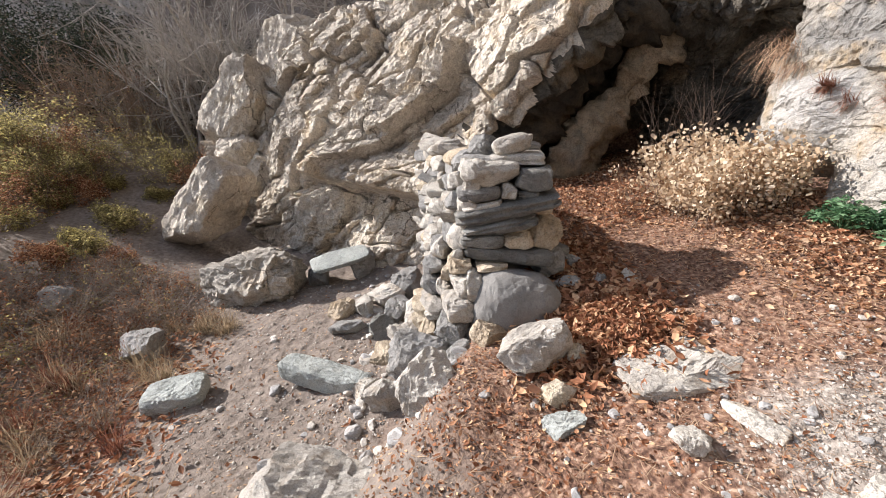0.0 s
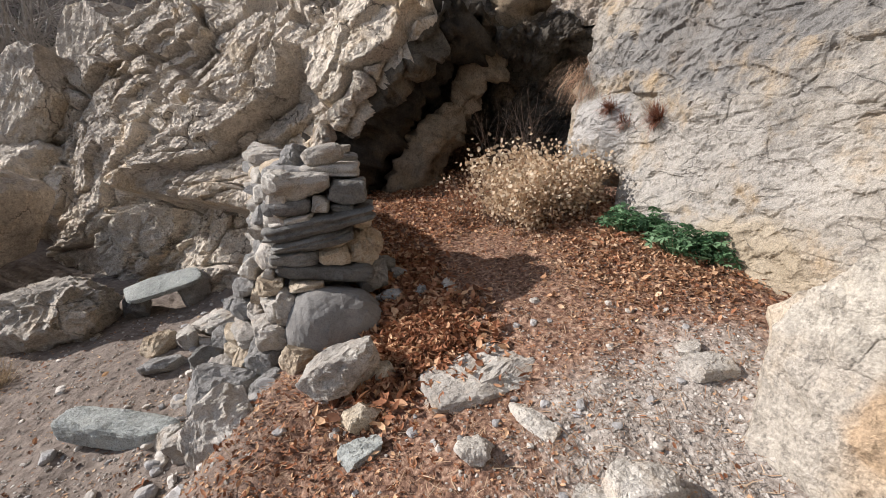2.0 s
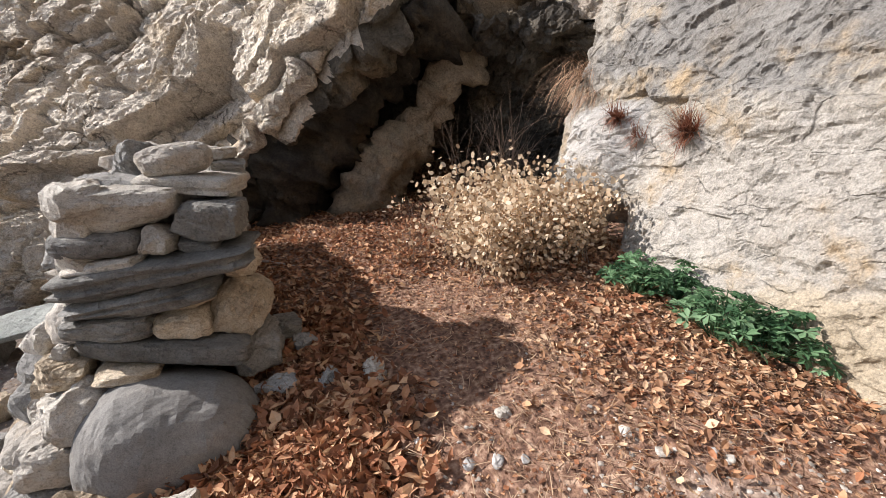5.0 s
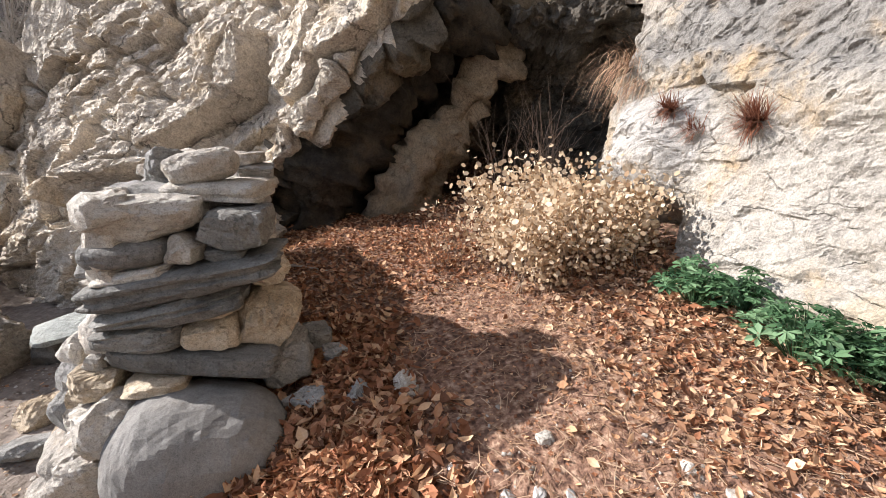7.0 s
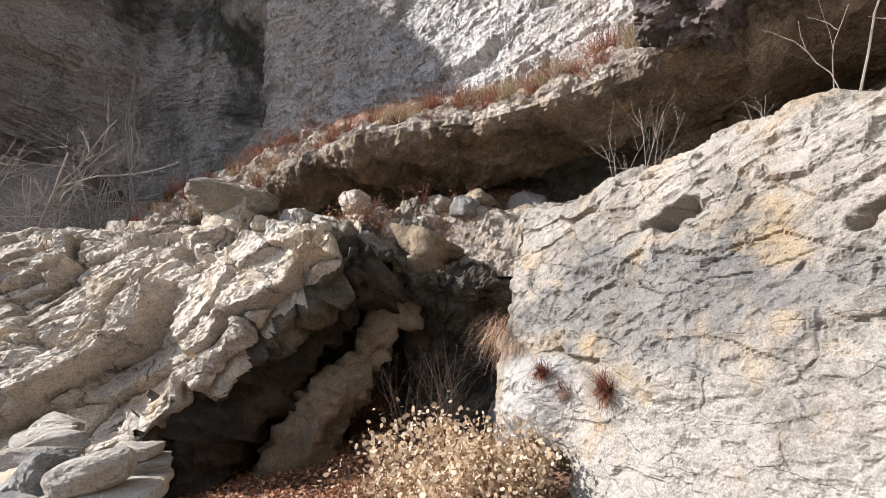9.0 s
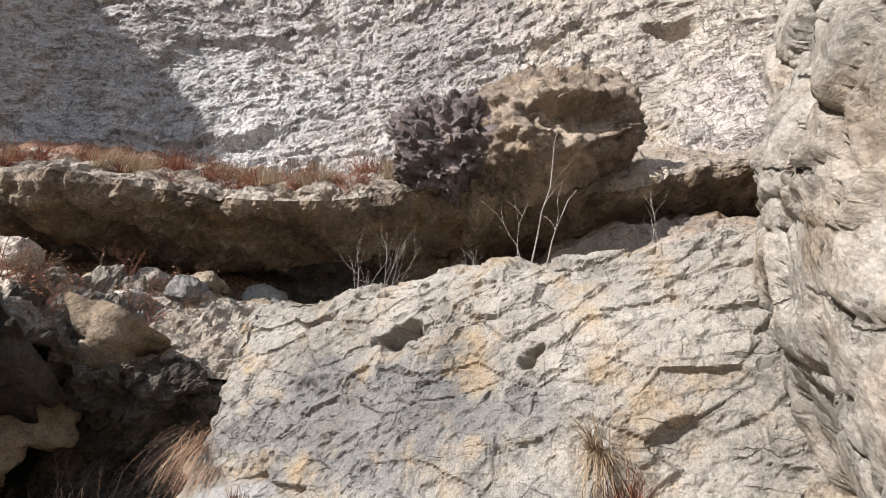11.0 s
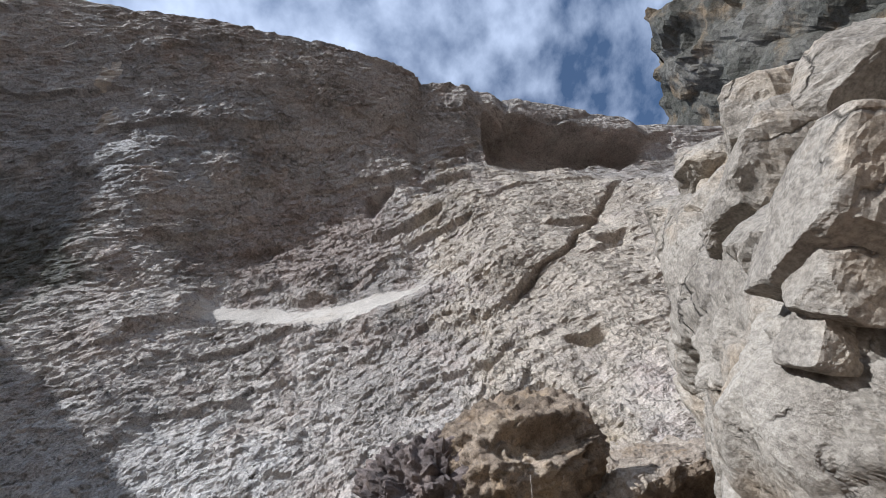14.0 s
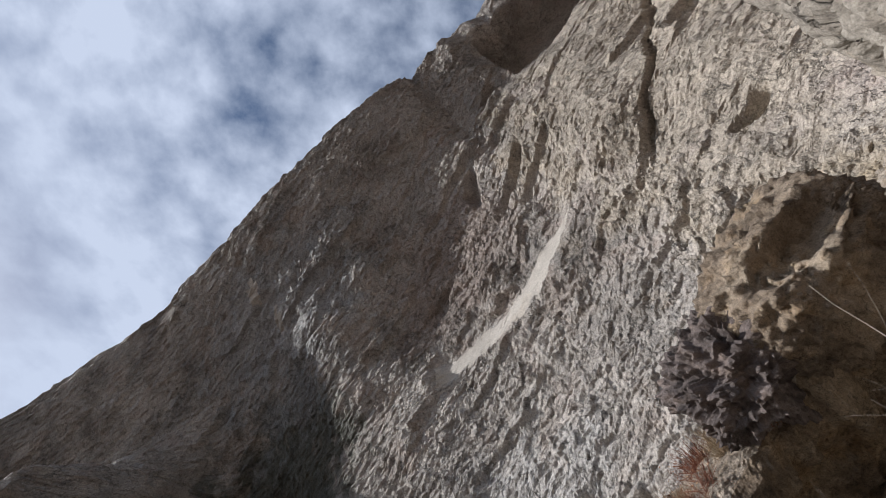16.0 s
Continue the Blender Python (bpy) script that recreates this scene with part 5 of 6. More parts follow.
DRY_LEAF = plain_material("dry_leaf", (0.10, 0.045, 0.025), (0.68, 0.45, 0.27), 60.0, 0.8, 0.2, island=True, extra=(0.36, 0.155, 0.08), glow=0.2)
PALE_LEAF = plain_material("pale_dry_leaf", (0.16, 0.08, 0.046), (0.70, 0.51, 0.34), 60.0, 0.8, 0.2, island=True, extra=(0.42, 0.235, 0.13), glow=0.2)
STRAW = plain_material("straw", (0.15, 0.08, 0.05), (0.54, 0.40, 0.27), 40.0, 0.85, 0.1, island=True, extra=(0.31, 0.185, 0.115))
GRIT = plain_material("grit", (0.22, 0.19, 0.16), (0.52, 0.48, 0.43), 60.0, 0.9, 0.3, island=True, extra=(0.36, 0.325, 0.285))


def stuff(name, V, F, material, label, category):
    ob = new(name, mesh_from(name, V, F, False))
    ob.data.materials.append(material)
    return tagged(ob, label, category, kind="stuff")


rs = np.random.default_rng(3)
shapes, lf = curled_leaves(18, 5, 0.42, 1.7)
q = sown(15000, rs, (-0.8, 0.6), (2.75, 5.6), litter_weight)
stuff("leaf_litter", *scatter(shapes, lf, on_ground(q, rs.uniform(0.002, 0.030, len(q))), rs.uniform(0.02, 0.06, len(q)) * np.interp(q[:, 1], (1.2, 2.4), (0.6, 1.0)), rs, 0.5), DRY_LEAF, "curled red-brown dry leaves strewn over the ground", "leaf litter")
q = sown(6500, rs, (0.25, 1.5), (1.4, 3.2), lambda x, y: np.clip(1.2 * bumpf(x, y, 0.86, 2.15, 0.26, 0.28) + 0.5 * bumpf(x, y, 0.95, 2.8, 0.18, 0.5), 0, 1) * smooth(0.25, 0.5, x))
stuff("leaf_litter", *scatter(shapes, lf, on_ground(q, rs.uniform(0.004, 0.055, len(q))), rs.uniform(0.035, 0.085, len(q)), rs, 0.6), DRY_LEAF, "deep drift of curled brown leaves against the pillar", "leaf litter")
shapes, lf = curled_leaves(16, 6, 0.55, 1.7)
q = sown(4200, rs, (1.5, 1.45), (2.72, 3.6), lambda x, y: smooth(1.6, 2.3, x) * smooth(1.45, 1.9, y))
stuff("leaf_litter", *scatter(shapes, lf, on_ground(q, rs.uniform(0.005, 0.035, len(q))), 0.018 + 0.034 * rs.uniform(0, 1, len(q)) ** 2, rs, 0.6), PALE_LEAF, "broad tan dry leaves at the foot of the wall", "leaf litter")
shapes, lf = curled_leaves(8, 7)
q = sown(12000, rs, (-6.0, 0.7), (-0.6, 5.0), lambda x, y: np.clip(smooth(-1.5, -2.4, x + 0.3 * (y - 2)) * 0.9 + 0.8 * (1 - smooth(1.3, 1.9, y)), 0.015, 1) * smooth(5.2, 3.0, y))
stuff("leaf_litter", *scatter(shapes, lf, on_ground(q, rs.uniform(0.002, 0.04, len(q))), rs.uniform(0.03, 0.08, len(q)), rs, 0.5), DRY_LEAF, "brown dry leaves under the scrub", "leaf litter")

# crumbs of broken leaf between the whole ones
crumb = np.array([[(-0.5, -0.3, 0), (0.4, -0.4, 0.08), (0.5, 0.3, -0.05), (-0.3, 0.45, 0.1)], [(-0.5, -0.15, 0.1), (0.5, -0.25, 0), (0.45, 0.2, 0.12), (-0.45, 0.2, 0)]])
q = sown(16000, rs, (-0.6, 0.7), (2.72, 5.0), lambda x, y: np.clip(0.9 - 0.85 * bumpf(x, y, 1.7, 1.1, 0.55, 0.45), 0.05, 1) * smooth(-0.2, 0.2, x - np.interp(y, (0.5, 1.5, 2.4, 5.0), (-0.7, -0.3, 0.1, 0.1))))
stuff("leaf_crumbs", *scatter(crumb, [(0, 1, 2, 3)], on_ground(q, rs.uniform(0.001, 0.008, len(q))), rs.uniform(0.006, 0.022, len(q)), rs, 0.3), DRY_LEAF, "crumbled brown leaf scraps on the earth", "leaf litter")
q = sown(9000, rs, (-5.0, 0.9), (0.1, 5.2), lambda x, y: np.clip(0.35 + bumpf(x, y, -0.5, 2.2, 0.5, 0.9) + 0.7 * (x < -2.2), 0, 1))
stuff("leaf_crumbs", *scatter(crumb, [(0, 1, 2, 3)], on_ground(q, rs.uniform(0.001, 0.006, len(q))), rs.uniform(0.008, 0.03, len(q)), rs, 0.25), STRAW, "crumbs of leaf and bark on the dirt path", "leaf litter")

# straws and needles
w = 0.022
bar = np.array([[(-0.5, -w, 0), (-0.5, w, 0), (0.0, -w, 0.03), (0.0, w, 0.03), (0.5, -w * 0.5, 0.0), (0.5, w * 0.5, 0.0)], [(-0.5, -w, 0), (-0.5, w, 0), (0.05, -w + 0.06, 0.02), (0.05, w + 0.06, 0.02), (0.5, -w * 0.5, 0.05), (0.5, w * 0.5, 0.05)]])
bf = [(0, 2, 3, 1), (2, 4, 5, 3)]
q = sown(24000, rs, (-0.5, 0.7), (2.72, 5.2), lambda x, y: np.clip(0.35 + 0.6 * smooth(1.4, 2.0, x) * smooth(1.3, 2.0, y), 0, 1) * smooth(-0.3, 0.2, x))
stuff("straw", *scatter(bar, bf, on_ground(q, rs.uniform(0.001, 0.02, len(q))), rs.uniform(0.015, 0.085, len(q)), rs, 0.2), STRAW, "thin brown straws and needles on the earth", "straw")

# grit
V0, F0 = ball(1)
gs = []
for k in range(10):
    r2 = np.random.default_rng(k)
    v = V0 * np.array((0.5, 0.42, 0.26))
    for _ in range(6):
        nrm = r2.normal(size=3)
        nrm /= np.linalg.norm(nrm)
        v = v - nrm * np.clip(v @ nrm - 0.24, 0, None)[:, None]
    gs.append(v)
gs = np.array(gs)
q = sown(6500, rs, (0.3, 0.6), (2.5, 2.4), lambda x, y: np.clip(1.1 * bumpf(x, y, 1.7, 1.1, 0.55, 0.45) + 0.05, 0, 1))
stuff("grit", *scatter(gs, F0, on_ground(q, 0.001), 0.005 + 0.024 * rs.uniform(0, 1, len(q)) ** 3, rs, 0.3), GRIT, "pale limestone grit and chippings", "gravel")
q = sown(6500, rs, (-3.2, 1.4), (0.1, 5.2), lambda x, y: np.clip(0.25 + bumpf(x, y, -0.6, 2.3, 0.6, 0.8) + 0.6 * bumpf(x, y, -1.8, 2.4, 0.7, 0.5), 0, 1))
stuff("grit", *scatter(gs, F0, on_ground(q, 0.001), 0.005 + 0.035 * rs.uniform(0, 1, len(q)) ** 4, rs, 0.3), GRIT, "grey chippings on the dirt path", "gravel")


# ---- plants ----
class Mesh:
    """Collects quads."""

    def __init__(self):
        self.V, self.F, self.n = [], [], 0

    def add(self, V, F):
        self.V.append(np.asarray(V, float))
        self.F.append(np.asarray(F) + self.n)
        self.n += len(V)

    def tube(self, line, r0, r1, sides=4):
        L = np.asarray(line, float)
        n = len(L)
        tan = np.gradient(L, axis=0)
        tan /= np.linalg.norm(tan, axis=1, keepdims=True) + 1e-9
        ref = np.where(np.abs(tan[:, 2:3]) > 0.9, (1.0, 0, 0), (0, 0, 1.0))
        s = np.cross(tan, ref)
        s /= np.linalg.norm(s, axis=1, keepdims=True) + 1e-9
        o = np.cross(tan, s)
        a = np.arange(sides) * 2 * np.pi / sides
        r = np.linspace(r0, r1, n)[:, None, None]
        V = L[:, None] + r * (np.cos(a)[None, :, None] * s[:, None] + np.sin(a)[None, :, None] * o[:, None])
        i = np.arange(n - 1)[:, None] * sides + np.arange(sides)[None]
        j = np.arange(n - 1)[:, None] * sides + (np.arange(sides)[None] + 1) % sides
        self.add(V.reshape(-1, 3), np.stack([i, j, j + sides, i + sides], -1).reshape(-1, 4))

    def blade(self, line, w):
        L = np.asarray(line, float)
        n = len(L)
        d = L[-1] - L[0]
        s = np.array((-d[1], d[0], 0.0)) + 1e-6
        s /= np.linalg.norm(s)
        ww = (w * (1 - np.linspace(0, 1, n) ** 2 * 0.85))[:, None] / 2
        V = np.stack([L - s * ww, L + s * ww], 1).reshape(-1, 3)
        i = np.arange(n - 1) * 2
        self.add(V, np.stack([i, i + 1, i + 3, i + 2], -1))

    def get(self, name, smooth_shade=False):
        return mesh_from(name, np.concatenate(self.V), np.concatenate(self.F), smooth_shade)


def wander(rng, start, heading, length, steps, bend=0.15, droop=0.0):
    p, d = np.array(start, float), np.array(heading, float)
    d /= np.linalg.norm(d)
    out = [p.copy()]
    for _ in range(steps):
        d = d + rng.normal(0, bend, 3) + np.array((0, 0, -droop))
        d /= np.linalg.norm(d)
        p = p + d * length / steps
        out.append(p.copy())
    return np.array(out)


def branching(mesh, rng, start, heading, length, radius, level, tips, kids=4, bend=0.13, spread=0.6, stem=None):
    line = wander(rng, start, heading, length, 6, bend)
    (stem or mesh).tube(line, radius, radius * (0.45 if level else 0.25), 5 if level > 1 else 4 if level else 3)
    tips.append(line[-1])
    if level == 0:
        tips.append(line[3])
        return
    for _ in range(kids):
        k = rng.uniform(0.25, 0.95)
        i = int(k * 5)
        p = line[i] + (line[i + 1] - line[i]) * (k * 5 - i)
        d = line[min(i + 1, 6)] - line[i]
        d = d / np.linalg.norm(d) + rng.normal(0, spread, 3) + np.array((0, 0, 0.12))
        branching(mesh, rng, p, d, length * rng.uniform(0.42, 0.68), radius * 0.5, level - 1, tips, kids, bend, spread)


GREY_TWIG = plain_material("grey_twig", (0.20, 0.165, 0.14), (0.42, 0.37, 0.32), 20.0, 0.9, 0.3)
BROWN_TWIG = plain_material("brown_twig", (0.12, 0.085, 0.065), (0.30, 0.22, 0.165), 20.0, 0.9, 0.3)
RED_TWIG = plain_material("red_brown_stems", (0.15, 0.065, 0.045), (0.34, 0.17, 0.115), 20.0, 0.9, 0.2)
DRY_GRASS = plain_material("dry_grass", (0.22, 0.16, 0.10), (0.54, 0.43, 0.29), 12.0, 0.85, 0.1, island=True, extra=(0.36, 0.27, 0.175), glow=0.3)
RUST_GRASS = plain_material("rusty_dry_grass", (0.12, 0.045, 0.03), (0.40, 0.20, 0.12), 12.0, 0.85, 0.1, island=True, extra=(0.24, 0.095, 0.06), glow=0.25)
OLIVE_LEAF = plain_material("olive_leaf", (0.11, 0.095, 0.045), (0.58, 0.50, 0.20), 12.0, 0.75, 0.1, island=True, extra=(0.29, 0.24, 0.11), glow=0.5)
GREEN_LEAF = plain_material("green_leaf", (0.035, 0.085, 0.040), (0.22, 0.34, 0.19), 12.0, 0.6, 0.2, island=True, extra=(0.095, 0.185, 0.085), glow=0.35)
POD = plain_material("papery_pod", (0.34, 0.22, 0.13), (0.82, 0.70, 0.54), 30.0, 0.7, 0.1, island=True, extra=(0.62, 0.48, 0.33), glow=0.4)

flat_leaf = np.array([[(0, 0, 0), (0.45, -0.22, 0.05), (1, 0, -0.05), (0.45, 0.22, 0.05)]])
flat_face = [(0, 1, 2, 3)]


def shrub(name, at, height, seed, label, stems=6, level=2, leaves=0, leaf_size=0.03, wood=GREY_TWIG, leaf=None, lean=(0, 0, 0), radius=0.014, spread=0.55, out=0.45, category="shrub", kids=4):
    """Bare or thinly leaved shrub: several stems that fork into twigs."""
    rng = np.random.default_rng(seed)
    z = float(land(np.array([at[0]]), np.array([at[1]]))[0]) - 0.05 if len(at) < 3 else at[2]
    m, tips, trunks = Mesh(), [], []
    for k in range(stems):
        trunks.append(Mesh() if level > 2 or category == "tree" else None)
        a = rng.uniform(0, 2 * np.pi)
        h = np.array((math.cos(a) * out, math.sin(a) * out, 1.0)) * rng.uniform(0.8, 1.1) + np.array(lean)
        branching(m, rng, (rng.normal(0, 0.06 * height), rng.normal(0, 0.06 * height), 0), h, height * rng.uniform(0.55, 0.85), radius * height, level, tips, kids, 0.13, spread, trunks[-1])
    th = empty(name, pose(at[0], at[1], z), label, category)
    for trunk in trunks:
        if trunk:
            part("stem", trunk.get("stem"), wood, th)
    tagged(part("branchwork", m.get("branchwork"), wood, th), kind="stuff")
    if leaves:
        T = np.array(tips)
        T = T[rng.integers(0, len(T), leaves)] + rng.normal(0, 0.05 * height, (leaves, 3))
        T[:, 2] = np.maximum(T[:, 2], 0.02)
        V, F = scatter(flat_leaf, flat_face, T, rng.uniform(0.6, 1.3, leaves) * leaf_size, rng, 0.8)
        tagged(part("foliage", mesh_from("foliage", V, F), leaf, th, "small yellowing leaves" if leaf is OLIVE_LEAF else "small dry leaves"), kind="stuff")
    return th


def tuft(name, at, seed, label, blades=120, length=0.25, width=0.006, material=DRY_GRASS, droop=0.12, up=(0, 0, 1), spread=0.7, foot=0.04, category="grass tuft"):
    """A tuft of blades that bend over."""
    rng = np.random.default_rng(seed)
    z = float(land(np.array([at[0]]), np.array([at[1]]))[0]) - 0.01 if len(at) < 3 else at[2]
    m = Mesh()
    for _ in range(blades):
        d = np.array(up) + rng.normal(0, spread * 0.6, 3)
        m.blade(wander(rng, rng.normal(0, foot, 3) * (1, 1, 0.3), d, length * rng.uniform(0.5, 1.15), 5, 0.12, droop), width)
    ob = new(name, m.get(name))
    ob.data.materials.append(material)
    ob.matrix_world = pose(at[0], at[1], z)
    return tagged(ob, label, category)


# ---- plants on the rock ----
def tree_of(ob):
    me = ob.data
    V = np.empty(len(me.vertices) * 3, dtype=np.float32)
    me.vertices.foreach_get("co", V)
    F = np.empty(len(me.polygons) * 4, dtype=np.int32)
    me.loops.foreach_get("vertex_index", F)
    return BVHTree.FromPolygons([Vector(v) for v in V.reshape(-1, 3)], F.reshape(-1, 4).tolist())


ROCK = {ob.name: tree_of(ob) for ob in scene.objects if ob.name in ("rock_wall", "rock_ledge", "rock_outcrop", "rock_buttress", "cave_rock")}


def drop(x, y, z=8.0, names=("rock_ledge", "cave_rock", "rock_outcrop", "rock_wall")):
    """The highest rock under a point."""
    best = None
    for n in names:
        hit = ROCK[n].ray_cast(Vector((x, y, z)), Vector((0, 0, -1)))[0]
        if hit is not None and (best is None or hit.z > best):
            best = hit.z
    return best


def against(name, eye, way):
    return ROCK[name].ray_cast(Vector(eye), Vector(way).normalized())[0]


# scrub and bare trees on the bank
DARK_LEAF = plain_material("dark_evergreen_leaf", (0.012, 0.018, 0.012), (0.06, 0.075, 0.04), 12.0, 0.6, 0.1, island=True, extra=(0.028, 0.036, 0.022), glow=0.2)
rng = random.Random(5)
for k in range(12):
    x, y = rng.uniform(-4.9, -3.5), rng.uniform(3.0, 5.6)
    shrub("bush", (x, y), rng.uniform(0.3, 0.6), 280 + k, "low straggly bush of dead grey stems and a few dry leaves", 10, 2, 260, 0.03, GREY_TWIG, DRY_LEAF if k % 4 else OLIVE_LEAF, spread=0.7, out=0.9, radius=0.010, category="bush")
for k in range(44):
    x, y = rng.uniform(-7.6, -4.5), rng.uniform(3.2, 8.4)
    if y < 5.0 and x > -6.2:
        x -= 1.6
    shrub("bush", (x, y), rng.uniform(0.75, 1.2) * (0.7 if x > -4.9 else 1.0) * (0.5 if 5.0 < y < 7.9 and x > -6.6 else 1.0), 300 + k, "straggly scrub bush with yellowing olive leaves", 7, 2, 2400, 0.038, BROWN_TWIG, OLIVE_LEAF if k % 3 else DRY_LEAF, spread=0.7, out=0.8, radius=0.009, category="bush")
for k in range(12):
    x, y = rng.uniform(-9.6, -7.4), rng.uniform(4.5, 9.5)
    shrub("bush", (x, y), rng.uniform(1.0, 1.5), 345 + k, "tall scrub bush with yellowing olive leaves", 7, 2, 3000, 0.055, BROWN_TWIG, OLIVE_LEAF, spread=0.7, out=0.7, radius=0.009, category="bush")
for k in range(16):
    x, y = rng.uniform(-8.6, -4.9), rng.uniform(8.9, 11.8)
    shrub("bare_shrub", (x, y), rng.uniform(1.7, 2.8), 330 + k, "leafless grey-brown shrub on the bank", 5, 3, 350, 0.035, GREY_TWIG if k % 3 == 0 else BROWN_TWIG, DRY_LEAF if k % 3 else OLIVE_LEAF, spread=0.8, out=0.5, radius=0.007)
PALE_TWIG = plain_material("pale_bark", (0.26, 0.235, 0.21), (0.50, 0.46, 0.42), 20.0, 0.9, 0.3)
for k in range(18):
    x, y = rng.uniform(-7.0, -1.4), rng.uniform(9.4, 11.6)
    z0 = max(float(land(np.array([x]), np.array([y]))[0]), drop(x, y) or -9.0) - 0.08
    shrub("bare_tree", (x, y, z0), rng.uniform(2.8, 4.4), 350 + k, "bare pale-barked sapling below the cliff", 4, 3, 0, 0.03, PALE_TWIG, spread=0.7, out=0.28, radius=0.009, category="tree")
for k in range(11):
    x, y = rng.uniform(-9.5, -3.5), rng.uniform(10.8, 13.0)
    shrub("evergreen_bush", (x, y), rng.uniform(1.8, 2.8), 365 + k, "dark evergreen bush in the shade of the cliff", 7, 2, 5500, 0.06, BROWN_TWIG, DARK_LEAF, spread=0.7, out=0.7, radius=0.008, category="bush")
for k in range(7):
    x, y = rng.uniform(-15.0, -10.0), rng.uniform(12.5, 15.0)
    shrub("evergreen_bush", (x, y), rng.uniform(3.2, 4.6), 920 + k, "tall dark evergreen bush on the bank", 7, 2, 6000, 0.08, BROWN_TWIG, DARK_LEAF, spread=0.7, out=0.6, radius=0.008, category="bush")
for k in range(30):
    x, y = rng.uniform(-5.4, -3.2), rng.uniform(2.6, 5.4)
    shrub("dry_weeds", (x, y), rng.uniform(0.4, 0.7), 940 + k, "arching tangle of dead grey stems on the bank", 12, 2, 60, 0.03, GREY_TWIG, DRY_LEAF, spread=0.75, out=1.2, radius=0.006, category="weeds", kids=4)
for k in range(64):
    x, y = rng.uniform(-4.8, -1.9), rng.uniform(0.9, 4.6)
    if x > -2.6 and y > 2.4:
        continue
    shrub("dry_weeds", (x, y), rng.uniform(0.25, 0.5), 380 + k, "low tangle of dead grey-brown weeds", 12, 1, 120, 0.03, (BROWN_TWIG, GREY_TWIG, RED_TWIG)[k % 3], DRY_LEAF, spread=0.7, out=1.1, radius=0.008, category="weeds", kids=5)
for k in range(70):
    x, y = rng.uniform(-5.4, -2.6), rng.uniform(2.0, 5.4)
    if x > -3.0 and y > 3.6:
        continue
    shrub("dry_weeds", (x, y), rng.uniform(0.3, 0.55), 1000 + k, "low arching tangle of dead stems and leaves", 13, 1, 130, 0.032, (GREY_TWIG, BROWN_TWIG)[k % 2], DRY_LEAF if k % 5 else OLIVE_LEAF, spread=0.8, out=1.3, radius=0.007, category="weeds", kids=6)
for k in range(120):
    x, y = rng.uniform(-5.0, -1.0), rng.uniform(0.9, 4.4)
    if x > -2.3 and y > 1.75 or x > -1.6 and y > 1.5:
        continue
    tuft("grass_tuft", (x, y), 420 + k, "bent tuft of dry straw-coloured grass" if k % 6 else "bent tuft of rusty dry grass", 110, rng.uniform(0.18, 0.38), 0.005, DRY_GRASS if k % 6 else RUST_GRASS, 0.16)
for k in range(2):
    loose_stone("rock", (rng.uniform(-4.6, -3.0), rng.uniform(3.4, 5.6)), (0.5, 0.4, 0.32), (0, 10, rng.uniform(0, 180)), 460 + k, GREY_STONE, "grey rock among dead weeds on the bank", "rock", **R1)


# honesty: dry stems hung with papery discs
disc = np.array([[(-0.5, 0, 0), (-0.28, -0.32, 0.03), (0.25, -0.33, 0.03), (0.5, 0, 0), (0.25, 0.33, -0.02), (-0.28, 0.32, -0.02)]])
disc_face = [(0, 1, 2, 3), (0, 3, 4, 5)]


def honesty(seed):
    rng = np.random.default_rng(seed)
    m, tips = Mesh(), []
    for _ in range(3):
        a = rng.uniform(0, 2 * np.pi)
        branching(m, rng, (rng.normal(0, 0.03), rng.normal(0, 0.03), 0), (0.3 * math.cos(a), 0.3 * math.sin(a), 1), rng.uniform(0.30, 0.46), 0.0035, 1, tips, 6, 0.1, 0.45)
    th = empty("honesty_plant", pose(0, 0, 0), "dead honesty plant hung with papery tan seed discs", "plant", "honesty plants by the wall")
    part("branchwork", m.get("branchwork"), BROWN_TWIG, th)
    T = np.array(tips)
    n = 360
    T = T[rng.integers(0, len(T), n)] + rng.normal(0, 0.045, (n, 3))
    T[:, 2] = np.clip(T[:, 2], 0.05, None)
    V, F = scatter(disc, disc_face, T, rng.uniform(0.020, 0.038, n), rng, 1.2)
    tagged(part("seed_head", mesh_from("seed_head", V[24 * 6:], F[24 * 2:] - 24 * 6), POD, th, "papery tan oval discs"), kind="stuff")
    for k in range(24):
        part("seed_disc", mesh_from("seed_disc", V[6 * k:6 * k + 6], F[:2]), POD, th)
    return th


made = [honesty(500 + k) for k in range(4)]
rng = random.Random(9)
for k in range(30):
    x = rng.uniform(1.82, 2.54)
    y = rng.uniform(2.98, 3.70) - 0.18 * (x - 2.1)
    s = rng.uniform(0.8, 1.15)
    m = pose(x, y, float(land(np.array([x]), np.array([y]))[0]) - 0.01, 0, 0, rng.uniform(0, 360)) @ Matrix.Scale(s, 4)
    if k < 4:
        made[k].matrix_world = m
    else:
        copy_thing(made[k % 4], m)


# leafy green plants at the wall's foot
def lobed(count, seed):
    """Lobed leaves a unit across: five rounded lobes round a centre."""
    r2 = np.random.default_rng(seed)
    out = []
    for _ in range(count):
        pts = [(0.0, 0.0, 0.02)]
        for k in range(5):
            a = (k - 2) * 0.95 + r2.normal(0, 0.08)
            R = r2.uniform(0.44, 0.56)
            for da, rr, h in ((-0.34, 0.70, 0.0), (0.0, 1.0, -0.04), (0.34, 0.70, 0.0)):
                pts.append((R * rr * math.cos(a + da), R * rr * math.sin(a + da), h * 2 + r2.normal(0, 0.02)))
        out.append(pts)
    return np.array(out), [(0, 1 + 3 * k, 2 + 3 * k, 3 + 3 * k) for k in range(5)]


